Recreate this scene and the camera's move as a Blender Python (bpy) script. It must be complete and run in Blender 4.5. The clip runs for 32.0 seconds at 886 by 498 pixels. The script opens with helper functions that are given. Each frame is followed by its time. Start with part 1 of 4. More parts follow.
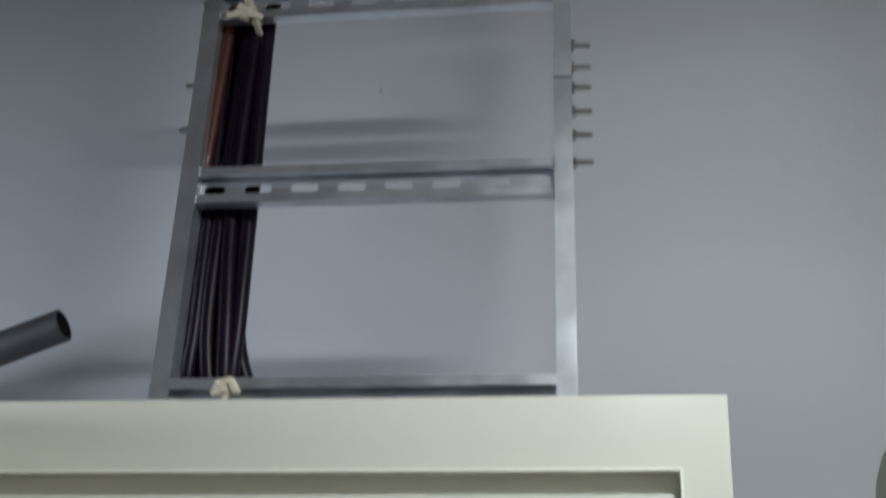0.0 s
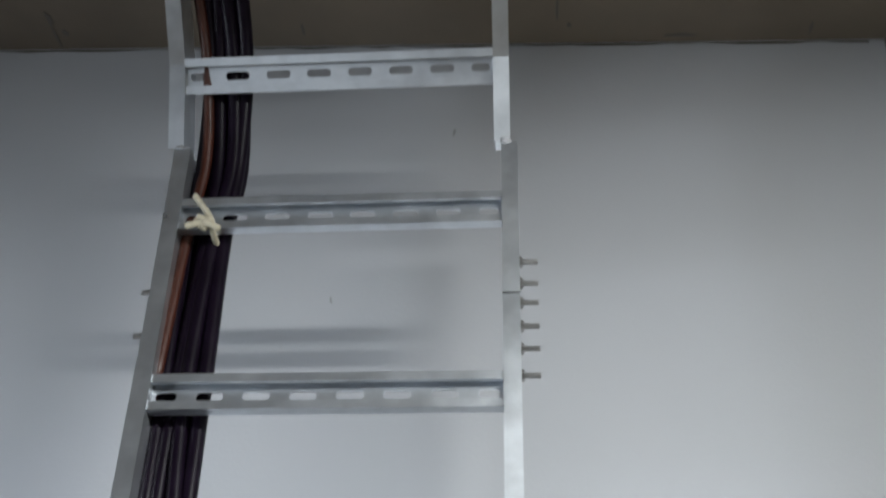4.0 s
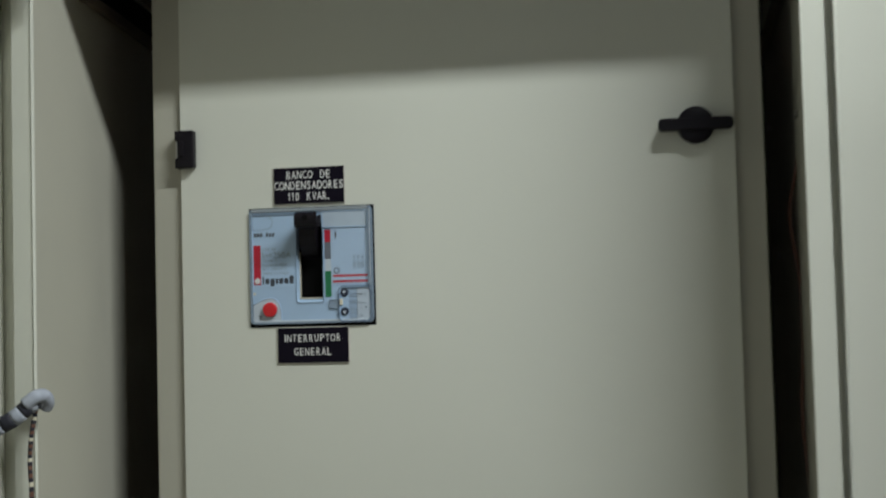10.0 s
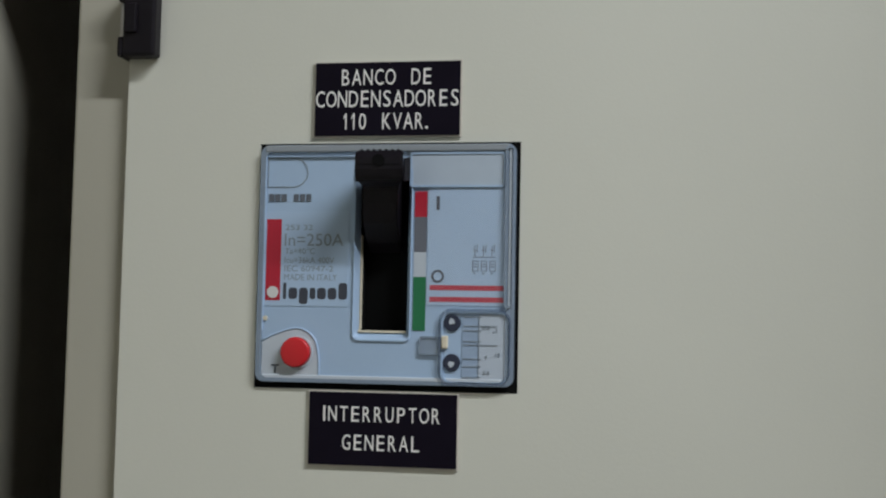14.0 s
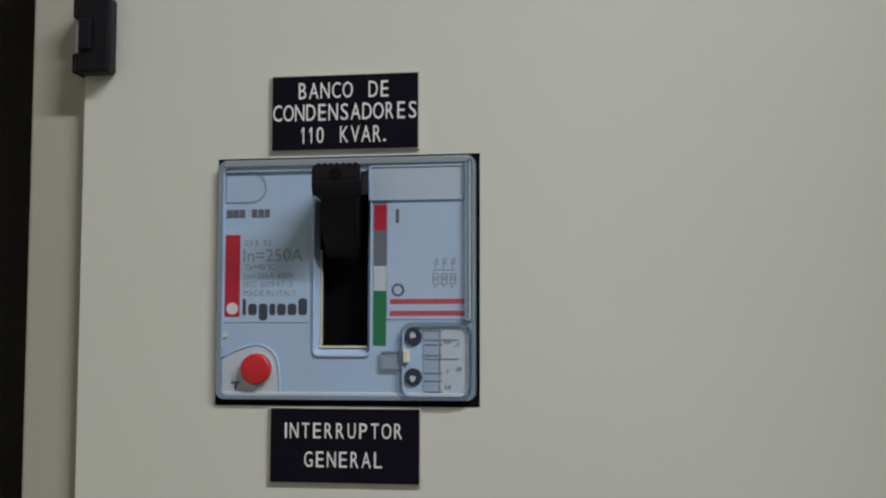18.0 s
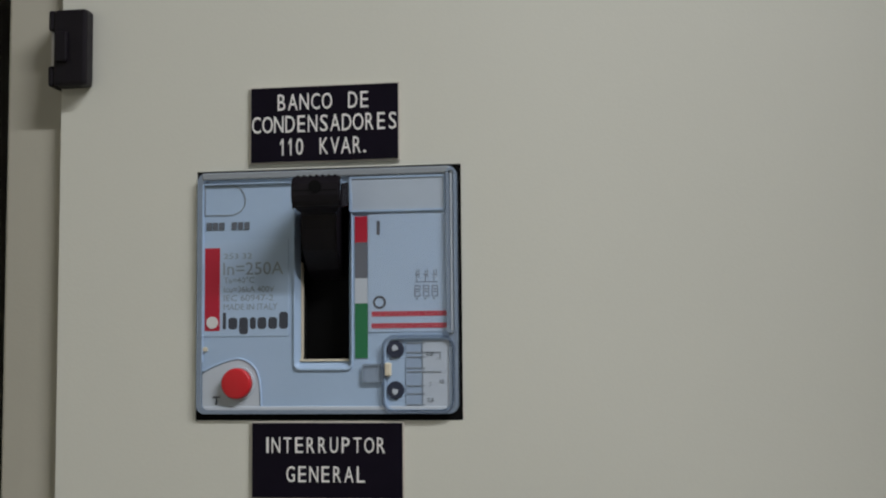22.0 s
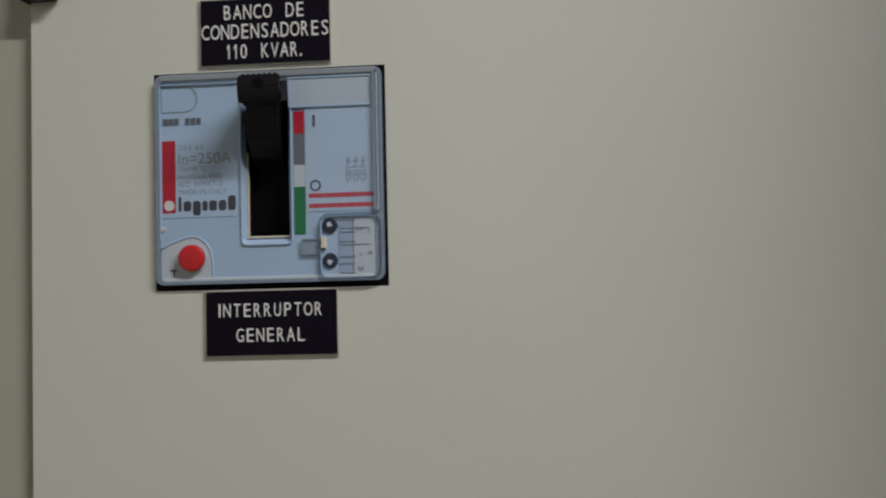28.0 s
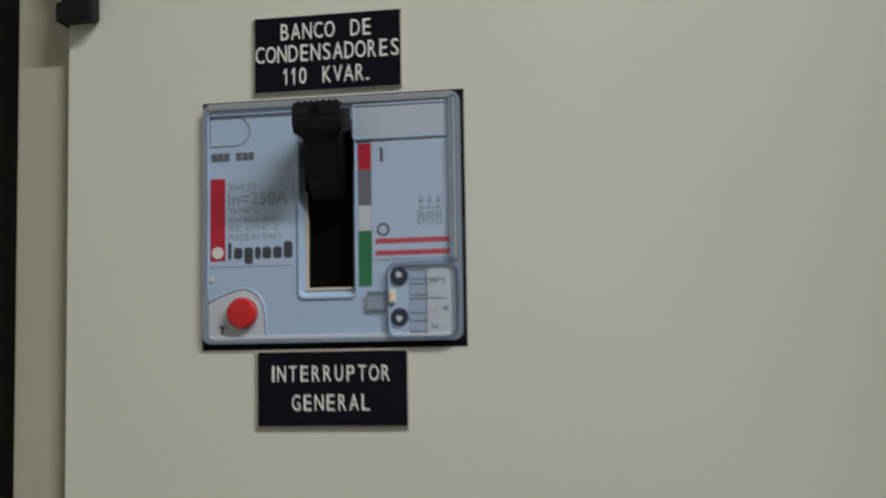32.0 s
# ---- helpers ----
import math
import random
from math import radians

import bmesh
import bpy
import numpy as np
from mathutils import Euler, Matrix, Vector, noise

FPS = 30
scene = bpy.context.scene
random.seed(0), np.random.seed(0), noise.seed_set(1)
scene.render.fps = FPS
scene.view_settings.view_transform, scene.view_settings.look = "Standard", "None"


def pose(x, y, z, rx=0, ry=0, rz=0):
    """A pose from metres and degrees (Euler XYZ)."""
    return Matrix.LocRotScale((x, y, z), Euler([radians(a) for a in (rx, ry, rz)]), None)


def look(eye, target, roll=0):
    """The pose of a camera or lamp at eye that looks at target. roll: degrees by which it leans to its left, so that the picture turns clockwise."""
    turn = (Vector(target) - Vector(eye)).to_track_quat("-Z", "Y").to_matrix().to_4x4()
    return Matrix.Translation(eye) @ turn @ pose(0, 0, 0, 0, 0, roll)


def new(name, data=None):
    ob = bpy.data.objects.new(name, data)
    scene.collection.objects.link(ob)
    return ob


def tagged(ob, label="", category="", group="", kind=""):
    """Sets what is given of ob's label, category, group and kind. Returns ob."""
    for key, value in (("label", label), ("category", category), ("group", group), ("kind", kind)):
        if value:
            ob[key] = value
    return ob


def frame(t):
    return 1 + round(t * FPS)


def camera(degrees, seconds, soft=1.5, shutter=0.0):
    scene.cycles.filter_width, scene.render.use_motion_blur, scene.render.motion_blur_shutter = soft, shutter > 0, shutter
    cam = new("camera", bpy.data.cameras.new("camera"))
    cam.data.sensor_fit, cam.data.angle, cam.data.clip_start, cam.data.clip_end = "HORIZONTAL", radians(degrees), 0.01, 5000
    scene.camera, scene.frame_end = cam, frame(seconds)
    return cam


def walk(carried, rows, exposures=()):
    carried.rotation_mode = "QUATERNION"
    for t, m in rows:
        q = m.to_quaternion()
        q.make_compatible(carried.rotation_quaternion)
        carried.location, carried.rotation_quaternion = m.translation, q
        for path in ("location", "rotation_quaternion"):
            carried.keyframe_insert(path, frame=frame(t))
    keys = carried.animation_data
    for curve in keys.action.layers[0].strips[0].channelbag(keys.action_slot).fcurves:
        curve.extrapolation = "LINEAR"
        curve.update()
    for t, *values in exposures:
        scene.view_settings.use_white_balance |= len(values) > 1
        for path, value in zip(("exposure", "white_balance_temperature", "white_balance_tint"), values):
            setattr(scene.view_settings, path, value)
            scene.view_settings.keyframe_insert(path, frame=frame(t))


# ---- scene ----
import collections
import functools

cam = camera(38.0, 32.0, soft=2.1, shutter=0.5)
PATH = [
    (0, (0.3836, -1.2034, 1.5783), (0.1643, 0.6627, 2.2636), 1),
    (0.5, (0.3789, -1.2259, 1.5953), (0.1941, 0.5866, 2.4204), 1.01),
    (1, (0.38, -1.2378, 1.6041), (0.2057, 0.5197, 2.5427), 0.9),
    (1.5, (0.3737, -1.2625, 1.6093), (0.2289, 0.4319, 2.6619), 1.43),
    (2, (0.3679, -1.2774, 1.6135), (0.2391, 0.3631, 2.7503), 1.87),
    (2.5, (0.3627, -1.2884, 1.6094), (0.247, 0.3061, 2.8112), 1.84),
    (3, (0.3615, -1.2745, 1.5933), (0.2567, 0.3774, 2.716), 1.84),
    (3.5, (0.365, -1.2589, 1.5835), (0.2629, 0.4412, 2.632), 1.45),
    (4, (0.3675, -1.2346, 1.5734), (0.2562, 0.5082, 2.5482), 0.82),
    (4.5, (0.3673, -1.2181, 1.5697), (0.2415, 0.5621, 2.4725), 0.1),
    (6.5, (0.3635, -1.2084, 1.5425), (0.2257, 0.6591, 2.2449), 0.49),
    (7, (0.3652, -1.1841, 1.5201), (0.1975, 0.7116, 2.1351), 0.92),
    (7.5, (0.3616, -1.168, 1.5033), (0.1337, 0.7592, 1.9868), 1.66),
    (8, (0.3516, -1.1502, 1.4739), (0.0952, 0.7968, 1.853), 0.98),
    (8.5, (0.3483, -1.1428, 1.4306), (0.0649, 0.8122, 1.7426), 0.65),
    (9, (0.349, -1.121, 1.395), (0.061, 0.847, 1.61), -0.7),
    (9.5, (0.353, -1.105, 1.384), (0.046, 0.866, 1.532), -1.0),
    (9.8, (0.341, -1.076, 1.37), (0.021, 0.891, 1.480), -1.4),
    (10, (0.338, -1.028, 1.361), (0.004, 0.942, 1.457), -1.5),
    (10.2, (0.351, -0.962, 1.358), (-0.069, 0.988, 1.454), -1.3),
    (10.5, (0.381, -0.838, 1.363), (-0.192, 1.076, 1.458), -0.7),
    (10.7, (0.377, -0.786, 1.354), (-0.243, 1.111, 1.464), -0.3),
    (11, (0.369, -0.689, 1.342), (-0.347, 1.175, 1.444), 0.0),
    (11.3, (0.329, -0.601, 1.343), (-0.342, 1.271, 1.449), 0),
    (11.5, (0.291, -0.555, 1.349), (-0.333, 1.342, 1.466), -0.4),
    (12, (0.243, -0.465, 1.359), (-0.337, 1.443, 1.506), 0.8),
    (12.3, (0.219, -0.442, 1.367), (-0.379, 1.46, 1.491), 1.5),
    (12.5, (0.195, -0.444, 1.373), (-0.35, 1.474, 1.531), 1.7),
    (13, (0.168, -0.478, 1.378), (-0.242, 1.471, 1.557), 1.1),
    (13.5, (0.169, -0.493, 1.374), (-0.195, 1.468, 1.516), 1.3),
    (14, (0.168, -0.5, 1.371), (-0.191, 1.463, 1.514), 1.1),
    (14.5, (0.165, -0.502, 1.376), (-0.182, 1.464, 1.497), 1.0),
    (16.5, (0.174, -0.498, 1.372), (-0.176, 1.466, 1.515), 0.4),
    (17, (0.173, -0.497, 1.37), (-0.164, 1.467, 1.534), -0.0),
    (17.5, (0.175, -0.497, 1.372), (-0.164, 1.467, 1.54), 0.1),
    (18, (0.178, -0.494, 1.372), (-0.162, 1.47, 1.533), 0.1),
    (18.5, (0.179, -0.495, 1.372), (-0.16, 1.469, 1.541), 0.1),
    (19, (0.174, -0.494, 1.373), (-0.158, 1.471, 1.536), 0.3),
    (19.5, (0.173, -0.492, 1.374), (-0.161, 1.473, 1.537), 0.4),
    (20, (0.172, -0.493, 1.373), (-0.153, 1.473, 1.544), 0.2),
    (20.5, (0.177, -0.491, 1.373), (-0.158, 1.474, 1.543), 0.1),
    (21, (0.181, -0.491, 1.378), (-0.16, 1.473, 1.539), -0.0),
    (21.5, (0.18, -0.489, 1.375), (-0.156, 1.475, 1.544), -0.4),
    (22, (0.179, -0.49, 1.375), (-0.139, 1.477, 1.543), -0.5),
    (22.5, (0.179, -0.491, 1.373), (-0.141, 1.477, 1.535), -0.1),
    (23, (0.18, -0.492, 1.371), (-0.146, 1.474, 1.538), -0.1),
    (23.5, (0.18, -0.492, 1.37), (-0.146, 1.474, 1.537), 0.2),
    (24, (0.185, -0.494, 1.373), (-0.146, 1.472, 1.544), 0.0),
    (24.5, (0.185, -0.496, 1.374), (-0.142, 1.469, 1.547), -0.1),
    (26.5, (0.184, -0.542, 1.371), (-0.124, 1.426, 1.554), -0.7),
    (27, (0.192, -0.571, 1.359), (-0.076, 1.406, 1.487), -0.8),
    (27.5, (0.195, -0.571, 1.341), (-0.056, 1.411, 1.451), -0.1),
    (28, (0.199, -0.563, 1.335), (-0.039, 1.42, 1.446), -1.3),
    (28.5, (0.203, -0.532, 1.336), (-0.029, 1.451, 1.451), -1.6),
    (29, (0.209, -0.47, 1.343), (-0.061, 1.508, 1.463), -1.0),
    (29.5, (0.203, -0.418, 1.349), (-0.191, 1.539, 1.464), -0.4),
    (30, (0.206, -0.388, 1.351), (-0.239, 1.556, 1.5), -0.5),
    (30.5, (0.208, -0.38, 1.354), (-0.281, 1.552, 1.518), -0.5),
    (31, (0.202, -0.384, 1.36), (-0.306, 1.542, 1.544), -0.6),
    (31.5, (0.201, -0.406, 1.362), (-0.328, 1.514, 1.542), -0.6),
    (32, (0.2, -0.479, 1.346), (-0.215, 1.47, 1.518), -0.9),
]
EXPOSURE = [
    (0, -1.03, 6200, 10), (1, -0.45, 6400, 8), (2.5, 0.05, 7050, 13), (4, -0.35, 6350, 9), (7, -0.95, 6400, 6), (8, -0.60, 6350, 5), (8.5, -0.24, 6300, 5), (9, -0.32, 6200, 6),
    (10, -0.80, 6150, 7), (11, -0.95, 5980, 9), (12, -0.95, 5900, 10), (13, -0.80, 6050, 13), (14, -0.82, 6150, 13), (19, -0.85, 6200, 16), (24, -0.90, 6350, 16), (28, -0.98, 6400, 16), (30, -0.92, 6250, 14), (31, -0.89, 6320, 14), (32, -0.84, 6480, 16),
]
walk(cam, [(t, look(eye, target, roll)) for t, eye, target, roll in PATH], EXPOSURE)

# ---- light: two ceiling battens, and daylight through an added, unseen window and doorway ----
world = bpy.data.worlds.new("world")
world.use_nodes = True
world.node_tree.nodes["Background"].inputs[0].default_value = (0.6, 0.65, 0.75, 1)
world.node_tree.nodes["Background"].inputs[1].default_value = 0.02
scene.world = world


def area(name, where, target, sx, sy, watts, colour, beam):
    d = bpy.data.lights.new(name, "AREA")
    d.shape, d.size, d.size_y, d.energy, d.color, d.spread = "RECTANGLE", sx, sy, watts, colour, radians(beam)
    ob = new(name, d)
    ob.matrix_world = look(where, target)
    return ob


area("batten_light", (1.32, -0.80, 2.53), (1.32, -0.24, 1.40), 1.34, 0.05, 63.0, (0.97, 1.0, 0.985), 160)
area("rear_lamp", (0.56, -2.75, 2.555), (0.50, -1.20, 0.80), 0.12, 0.08, 2.6, (0.95, 0.99, 1.0), 175)
# added lamp in an assumed window, fills the back wall from the left
area("added_window_light", (-2.1, -1.15, 1.50), (-0.1, 0.42, 1.50), 1.1, 1.0, 14, (0.84, 0.92, 1.0), 68)
# added lamp behind the camera, gives the tilted rungs something bright to reflect
area("added_doorway_light", (-0.55, -3.58, 1.00), (-0.55, 0.42, 1.00), 0.8, 1.9, 5.5, (0.86, 0.93, 1.0), 170)


# ---- materials ----
def material(name, colour, rough=0.5, metal=0.0, vary=0.06, scale=8.0, grain=0.0, grain_scale=300.0, spec=0.5, dark=None, coat=0.0, stretch=(1, 1, 1), detail=4):
    m = bpy.data.materials.new(name)
    m.use_nodes = True
    nt = m.node_tree
    b = nt.nodes["Principled BSDF"]
    b.inputs["Roughness"].default_value, b.inputs["Metallic"].default_value = rough, metal
    b.inputs["Specular IOR Level"].default_value = spec
    b.inputs["Coat Weight"].default_value = coat
    co = nt.nodes.new("ShaderNodeTexCoord")
    mp = nt.nodes.new("ShaderNodeMapping")
    mp.inputs["Scale"].default_value = stretch
    nt.links.new(co.outputs["Object"], mp.inputs[0])
    n1, n2 = nt.nodes.new("ShaderNodeTexNoise"), nt.nodes.new("ShaderNodeTexNoise")
    n1.inputs["Scale"].default_value, n1.inputs["Detail"].default_value = scale, detail
    n1.inputs["Roughness"].default_value = 0.82 if detail > 8 else 0.5
    n2.inputs["Scale"].default_value, n2.inputs["Detail"].default_value = grain_scale, 3
    nt.links.new(mp.outputs[0], n1.inputs["Vector"])
    nt.links.new(mp.outputs[0], n2.inputs["Vector"])
    ramp = nt.nodes.new("ShaderNodeValToRGB")
    lo = dark or tuple(c * (1 - vary) for c in colour)
    ramp.color_ramp.interpolation = "EASE"
    ramp.color_ramp.elements[0].position, ramp.color_ramp.elements[1].position = 0.22, 0.78
    ramp.color_ramp.elements[0].color = (*lo, 1)
    ramp.color_ramp.elements[1].color = (*[min(1, c * (1 + vary * 0.4)) for c in colour], 1)
    nt.links.new(n1.outputs[0], ramp.inputs[0])
    nt.links.new(ramp.outputs[0], b.inputs["Base Color"])
    mr = nt.nodes.new("ShaderNodeMapRange")
    mr.inputs["To Min"].default_value, mr.inputs["To Max"].default_value = max(0.02, rough - (0.06 if detail < 8 else 0.015)), min(1, rough + (0.08 if detail < 8 else 0.02))
    nt.links.new(n1.outputs[0], mr.inputs["Value"])
    nt.links.new(mr.outputs[0], b.inputs["Roughness"])
    if grain:
        bp = nt.nodes.new("ShaderNodeBump")
        bp.inputs["Strength"].default_value, bp.inputs["Distance"].default_value = grain, 0.001
        nt.links.new(n2.outputs[0], bp.inputs["Height"])
        nt.links.new(bp.outputs[0], b.inputs["Normal"])
    return m


def glass(name, colour, rough, alpha):
    m = bpy.data.materials.new(name)
    m.use_nodes = True
    nt = m.node_tree
    b = nt.nodes["Principled BSDF"]
    b.inputs["Base Color"].default_value = (*colour, 1)
    b.inputs["Roughness"].default_value = rough
    b.inputs["Alpha"].default_value = alpha
    return m


CREAM = material("cream_powder_coat", (0.68, 0.675, 0.585), 0.14, vary=0.009, scale=9, grain=0.05, grain_scale=700, detail=13)
CREAM_MATT = material("cream_matt_coat", (0.635, 0.63, 0.545), 0.5, vary=0.012, scale=9, grain=0.05, grain_scale=700, detail=13)
# the cabinet's cream, darkened to carry part of the shade inside
CREAM_SHADE = material("cream_coat_shaded_inside", (0.43, 0.41, 0.335), 0.5, vary=0.06, scale=6, grain=0.05, grain_scale=700)
BROWN_IN = material("dark_brown_rail", (0.17, 0.135, 0.10), 0.7, vary=0.25, scale=20)
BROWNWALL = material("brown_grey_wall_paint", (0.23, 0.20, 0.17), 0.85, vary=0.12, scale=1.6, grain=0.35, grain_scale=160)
# tone of the unseen rear wall, set warm and low to limit fill light
PALEWALL = material("pale_wall_paint", (0.34, 0.31, 0.265), 0.85, vary=0.06, scale=1.6, grain=0.35, grain_scale=160)
# near-black puts the deep shade of the cabinet's inside into the colour
SHADE_IN = material("near_black_inside_shade", (0.018, 0.016, 0.015), 0.7, vary=0.3, scale=6, spec=0.2)
GREYGREEN = material("greenish_grey_coat", (0.43, 0.44, 0.375), 0.45, vary=0.05, scale=4, grain=0.2, grain_scale=700)
WHITE = material("white_coat", (0.84, 0.86, 0.86), 0.4, vary=0.03)
ORANGE = material("orange_mounting_plate", (0.85, 0.085, 0.014), 0.4, vary=0.06)
WALL = material("grey_white_wall_paint", (0.49, 0.495, 0.515), 0.85, vary=0.05, scale=1.6, grain=0.35, grain_scale=160)
# darker copy of the wall paint for unseen walls, cuts bounced light
DULL = material("dull_grey_low_bounce_paint", (0.24, 0.24, 0.245), 0.85, vary=0.08, scale=1.6, grain=0.35, grain_scale=160)
CONCRETE = material("brown_grey_concrete", (0.235, 0.19, 0.144), 0.9, vary=0.3, scale=2.6, grain=0.7, grain_scale=60)
# assumed colour of the unseen floor, warms and limits the bounce
FLOOR = material("brown_floor", (0.22, 0.165, 0.11), 0.6, vary=0.15, scale=3)
GALV = material("galvanised_steel", (0.74, 0.77, 0.81), 0.30, metal=0.88, vary=0.16, scale=30, grain=0.15, grain_scale=400)
ZINC = material("zinc_plated_bolt", (0.48, 0.47, 0.46), 0.3, metal=0.9, vary=0.15, scale=80)
ZINC_DARK = material("dull_dark_zinc", (0.30, 0.29, 0.28), 0.42, metal=0.85, vary=0.3, scale=150)
BLACKCABLE = material("black_cable_sheath", (0.008, 0.004, 0.011), 0.36, vary=0.4, scale=40, spec=0.16)
BROWNCABLE = material("brown_cable_sheath", (0.070, 0.018, 0.009), 0.4, vary=0.3, scale=40)
TIE = material("beige_tie_cord", (0.62, 0.56, 0.42), 0.7, vary=0.2, scale=120, grain=0.4, grain_scale=600)
PVC = material("dark_grey_pvc", (0.06, 0.06, 0.068), 0.5, vary=0.15, scale=15)
BLACK = material("black_plastic", (0.008, 0.006, 0.009), 0.42, vary=0.2, scale=60, grain=0.1, grain_scale=900, spec=0.22)
# near-black for hollows, seams and gaps that lie in shade
HOLE = material("unlit_black_inside", (0.004, 0.004, 0.004), 0.8, spec=0.1)
PLATE = material("black_engraving_laminate", (0.007, 0.005, 0.011), 0.5, vary=0.2, scale=50, spec=0.08)
PLATE_EDGE = material("pale_laminate_core", (0.62, 0.58, 0.50), 0.55, vary=0.1, scale=90)
LETTER = material("engraved_white", (0.80, 0.78, 0.74), 0.6, vary=0.04, scale=200)
FACE = material("pale_grey_plastic", (0.365, 0.487, 0.645), 0.34, vary=0.04, scale=25, grain=0.08, grain_scale=1500)
FILM = material("pale_blue_film", (0.385, 0.508, 0.665), 0.40, vary=0.03, scale=25)
FACE2 = material("light_grey_plastic", (0.49, 0.54, 0.59), 0.45, vary=0.04, scale=25)
PRINT = material("dark_print", (0.045, 0.05, 0.065), 0.6)
PRINT_PALE = material("grey_print", (0.26, 0.30, 0.345), 0.6)
PRINT_SYM = material("dim_print", (0.13, 0.15, 0.185), 0.6)
PRINT_MID = material("slate_print", (0.11, 0.125, 0.15), 0.6)
RED = material("red_print", (0.45, 0.010, 0.032), 0.45, vary=0.05)
BUTTON = material("red_button_plastic", (0.56, 0.012, 0.018), 0.4, vary=0.05, scale=60)
GREY = material("grey_print_block", (0.13, 0.14, 0.165), 0.5)
GREEN = material("green_print", (0.015, 0.16, 0.06), 0.5)
SCALE = material("pale_scale_strip", (0.455, 0.515, 0.585), 0.5, vary=0.05, scale=60)
PAPER = material("white_scale_label", (0.66, 0.66, 0.64), 0.6, vary=0.05, scale=60)
IVORY = material("ivory_plastic", (0.66, 0.60, 0.46), 0.5)
RIM_TOP = glass("clear_cover_top", (0.36, 0.39, 0.41), 0.25, 0.7)
CLEAR = glass("clear_cover", (0.80, 0.84, 0.90), 0.12, 0.04)
SMOKE = glass("clear_cover_edge", (0.34, 0.42, 0.52), 0.2, 0.6)
TINT = glass("thick_clear_edge", (0.12, 0.17, 0.26), 0.15, 0.42)
PALEBLUE = material("pale_blue_scale_label", (0.43, 0.50, 0.575), 0.5, vary=0.06, scale=60)
ROPE_W = material("white_braid", (0.36, 0.38, 0.43), 0.7, vary=0.15, scale=200)
ROPE_B = material("black_braid", (0.02, 0.02, 0.03), 0.7)
DARK_SHEET = material("dark_inner_sheet", (0.022, 0.018, 0.016), 0.7, spec=0.2)
NAVY = material("dark_navy_plastic", (0.030, 0.036, 0.060), 0.4, spec=0.3)
SLATE = material("slate_blue_field", (0.30, 0.39, 0.52), 0.4, vary=0.05, scale=60)
RUST = material("brown_wire", (0.17, 0.075, 0.045), 0.55, vary=0.3, scale=50)


# ---- building helpers ----
def mesh_of(name, bm, mat, smooth=False):
    me = bpy.data.meshes.new(name)
    bmesh.ops.recalc_face_normals(bm, faces=bm.faces)
    bm.to_mesh(me)
    bm.free()
    me.materials.append(mat)
    if smooth:
        for p in me.polygons:
            p.use_smooth = True
    return me


def thing(name, label, category, where=(0, 0, 0), group="", kind=""):
    ob = new(name)
    ob.empty_display_size = 0.05
    ob.location = where
    return tagged(ob, label, category, group, kind)


def part(name, bm, mat, parent, label="", smooth=False):
    """One bmesh, in world coordinates, as one mesh under a thing or a part."""
    ob = new(name, mesh_of(name, bm, mat, smooth))
    if parent:
        top = parent
        at = Vector((0, 0, 0))
        while top:
            at += top.location
            top = top.parent
        ob.parent = parent
        ob.data.transform(Matrix.Translation(-at))
    return tagged(ob, label)


def box(x0, x1, y0, y1, z0, z1, bevel=0.0, seg=2, bm=None):
    b = bmesh.new()
    bmesh.ops.create_cube(b, size=1)
    for v in b.verts:
        v.co = Vector(((x0 + x1) / 2 + v.co.x * (x1 - x0), (y0 + y1) / 2 + v.co.y * (y1 - y0), (z0 + z1) / 2 + v.co.z * (z1 - z0)))
    if bevel:
        bmesh.ops.bevel(b, geom=b.edges[:], offset=bevel, segments=seg, profile=0.5, affect="EDGES")
    if bm is None:
        return b
    return join(bm, b)


def join(bm, other, m=None):
    me = bpy.data.meshes.new("tmp")
    other.to_mesh(me)
    other.free()
    if m is not None:
        me.transform(m)
    bm.from_mesh(me)
    bpy.data.meshes.remove(me)
    return bm


def moved(bm, m):
    bm.transform(m)
    return bm


def tube(points, radius, seg=12, closed_ends=True, radii=None):
    """A round tube along a polyline."""
    bm = bmesh.new()
    pts = [Vector(p) for p in points]
    rings = []
    up = Vector((0, 0, 1))
    prev = None
    for i, p in enumerate(pts):
        d = (pts[min(i + 1, len(pts) - 1)] - pts[max(i - 1, 0)]).normalized()
        if prev is None:
            a = d.cross(up if abs(d.dot(up)) < 0.9 else Vector((1, 0, 0))).normalized()
        else:
            a = (prev - d * prev.dot(d)).normalized()
        prev = a
        b = d.cross(a)
        r = radii[i] if radii else radius
        rings.append([bm.verts.new(p + (a * math.cos(k * math.tau / seg) + b * math.sin(k * math.tau / seg)) * r) for k in range(seg)])
    for r0, r1 in zip(rings, rings[1:]):
        for k in range(seg):
            bm.faces.new((r0[k], r0[(k + 1) % seg], r1[(k + 1) % seg], r1[k]))
    if closed_ends:
        bm.faces.new(rings[0][::-1])
        bm.faces.new(rings[-1])
    return bm


def smooth_path(points, n=6):
    """Catmull-Rom through the points."""
    p = [Vector(q) for q in points]
    p = [p[0] * 2 - p[1], *p, p[-1] * 2 - p[-2]]
    out = []
    for i in range(1, len(p) - 2):
        for k in range(n):
            t = k / n
            out.append(0.5 * ((2 * p[i]) + (p[i + 1] - p[i - 1]) * t + (2 * p[i - 1] - 5 * p[i] + 4 * p[i + 1] - p[i + 2]) * t * t + (3 * p[i] - p[i - 1] - 3 * p[i + 1] + p[i + 2]) * t ** 3))
    out.append(p[-2])
    return out


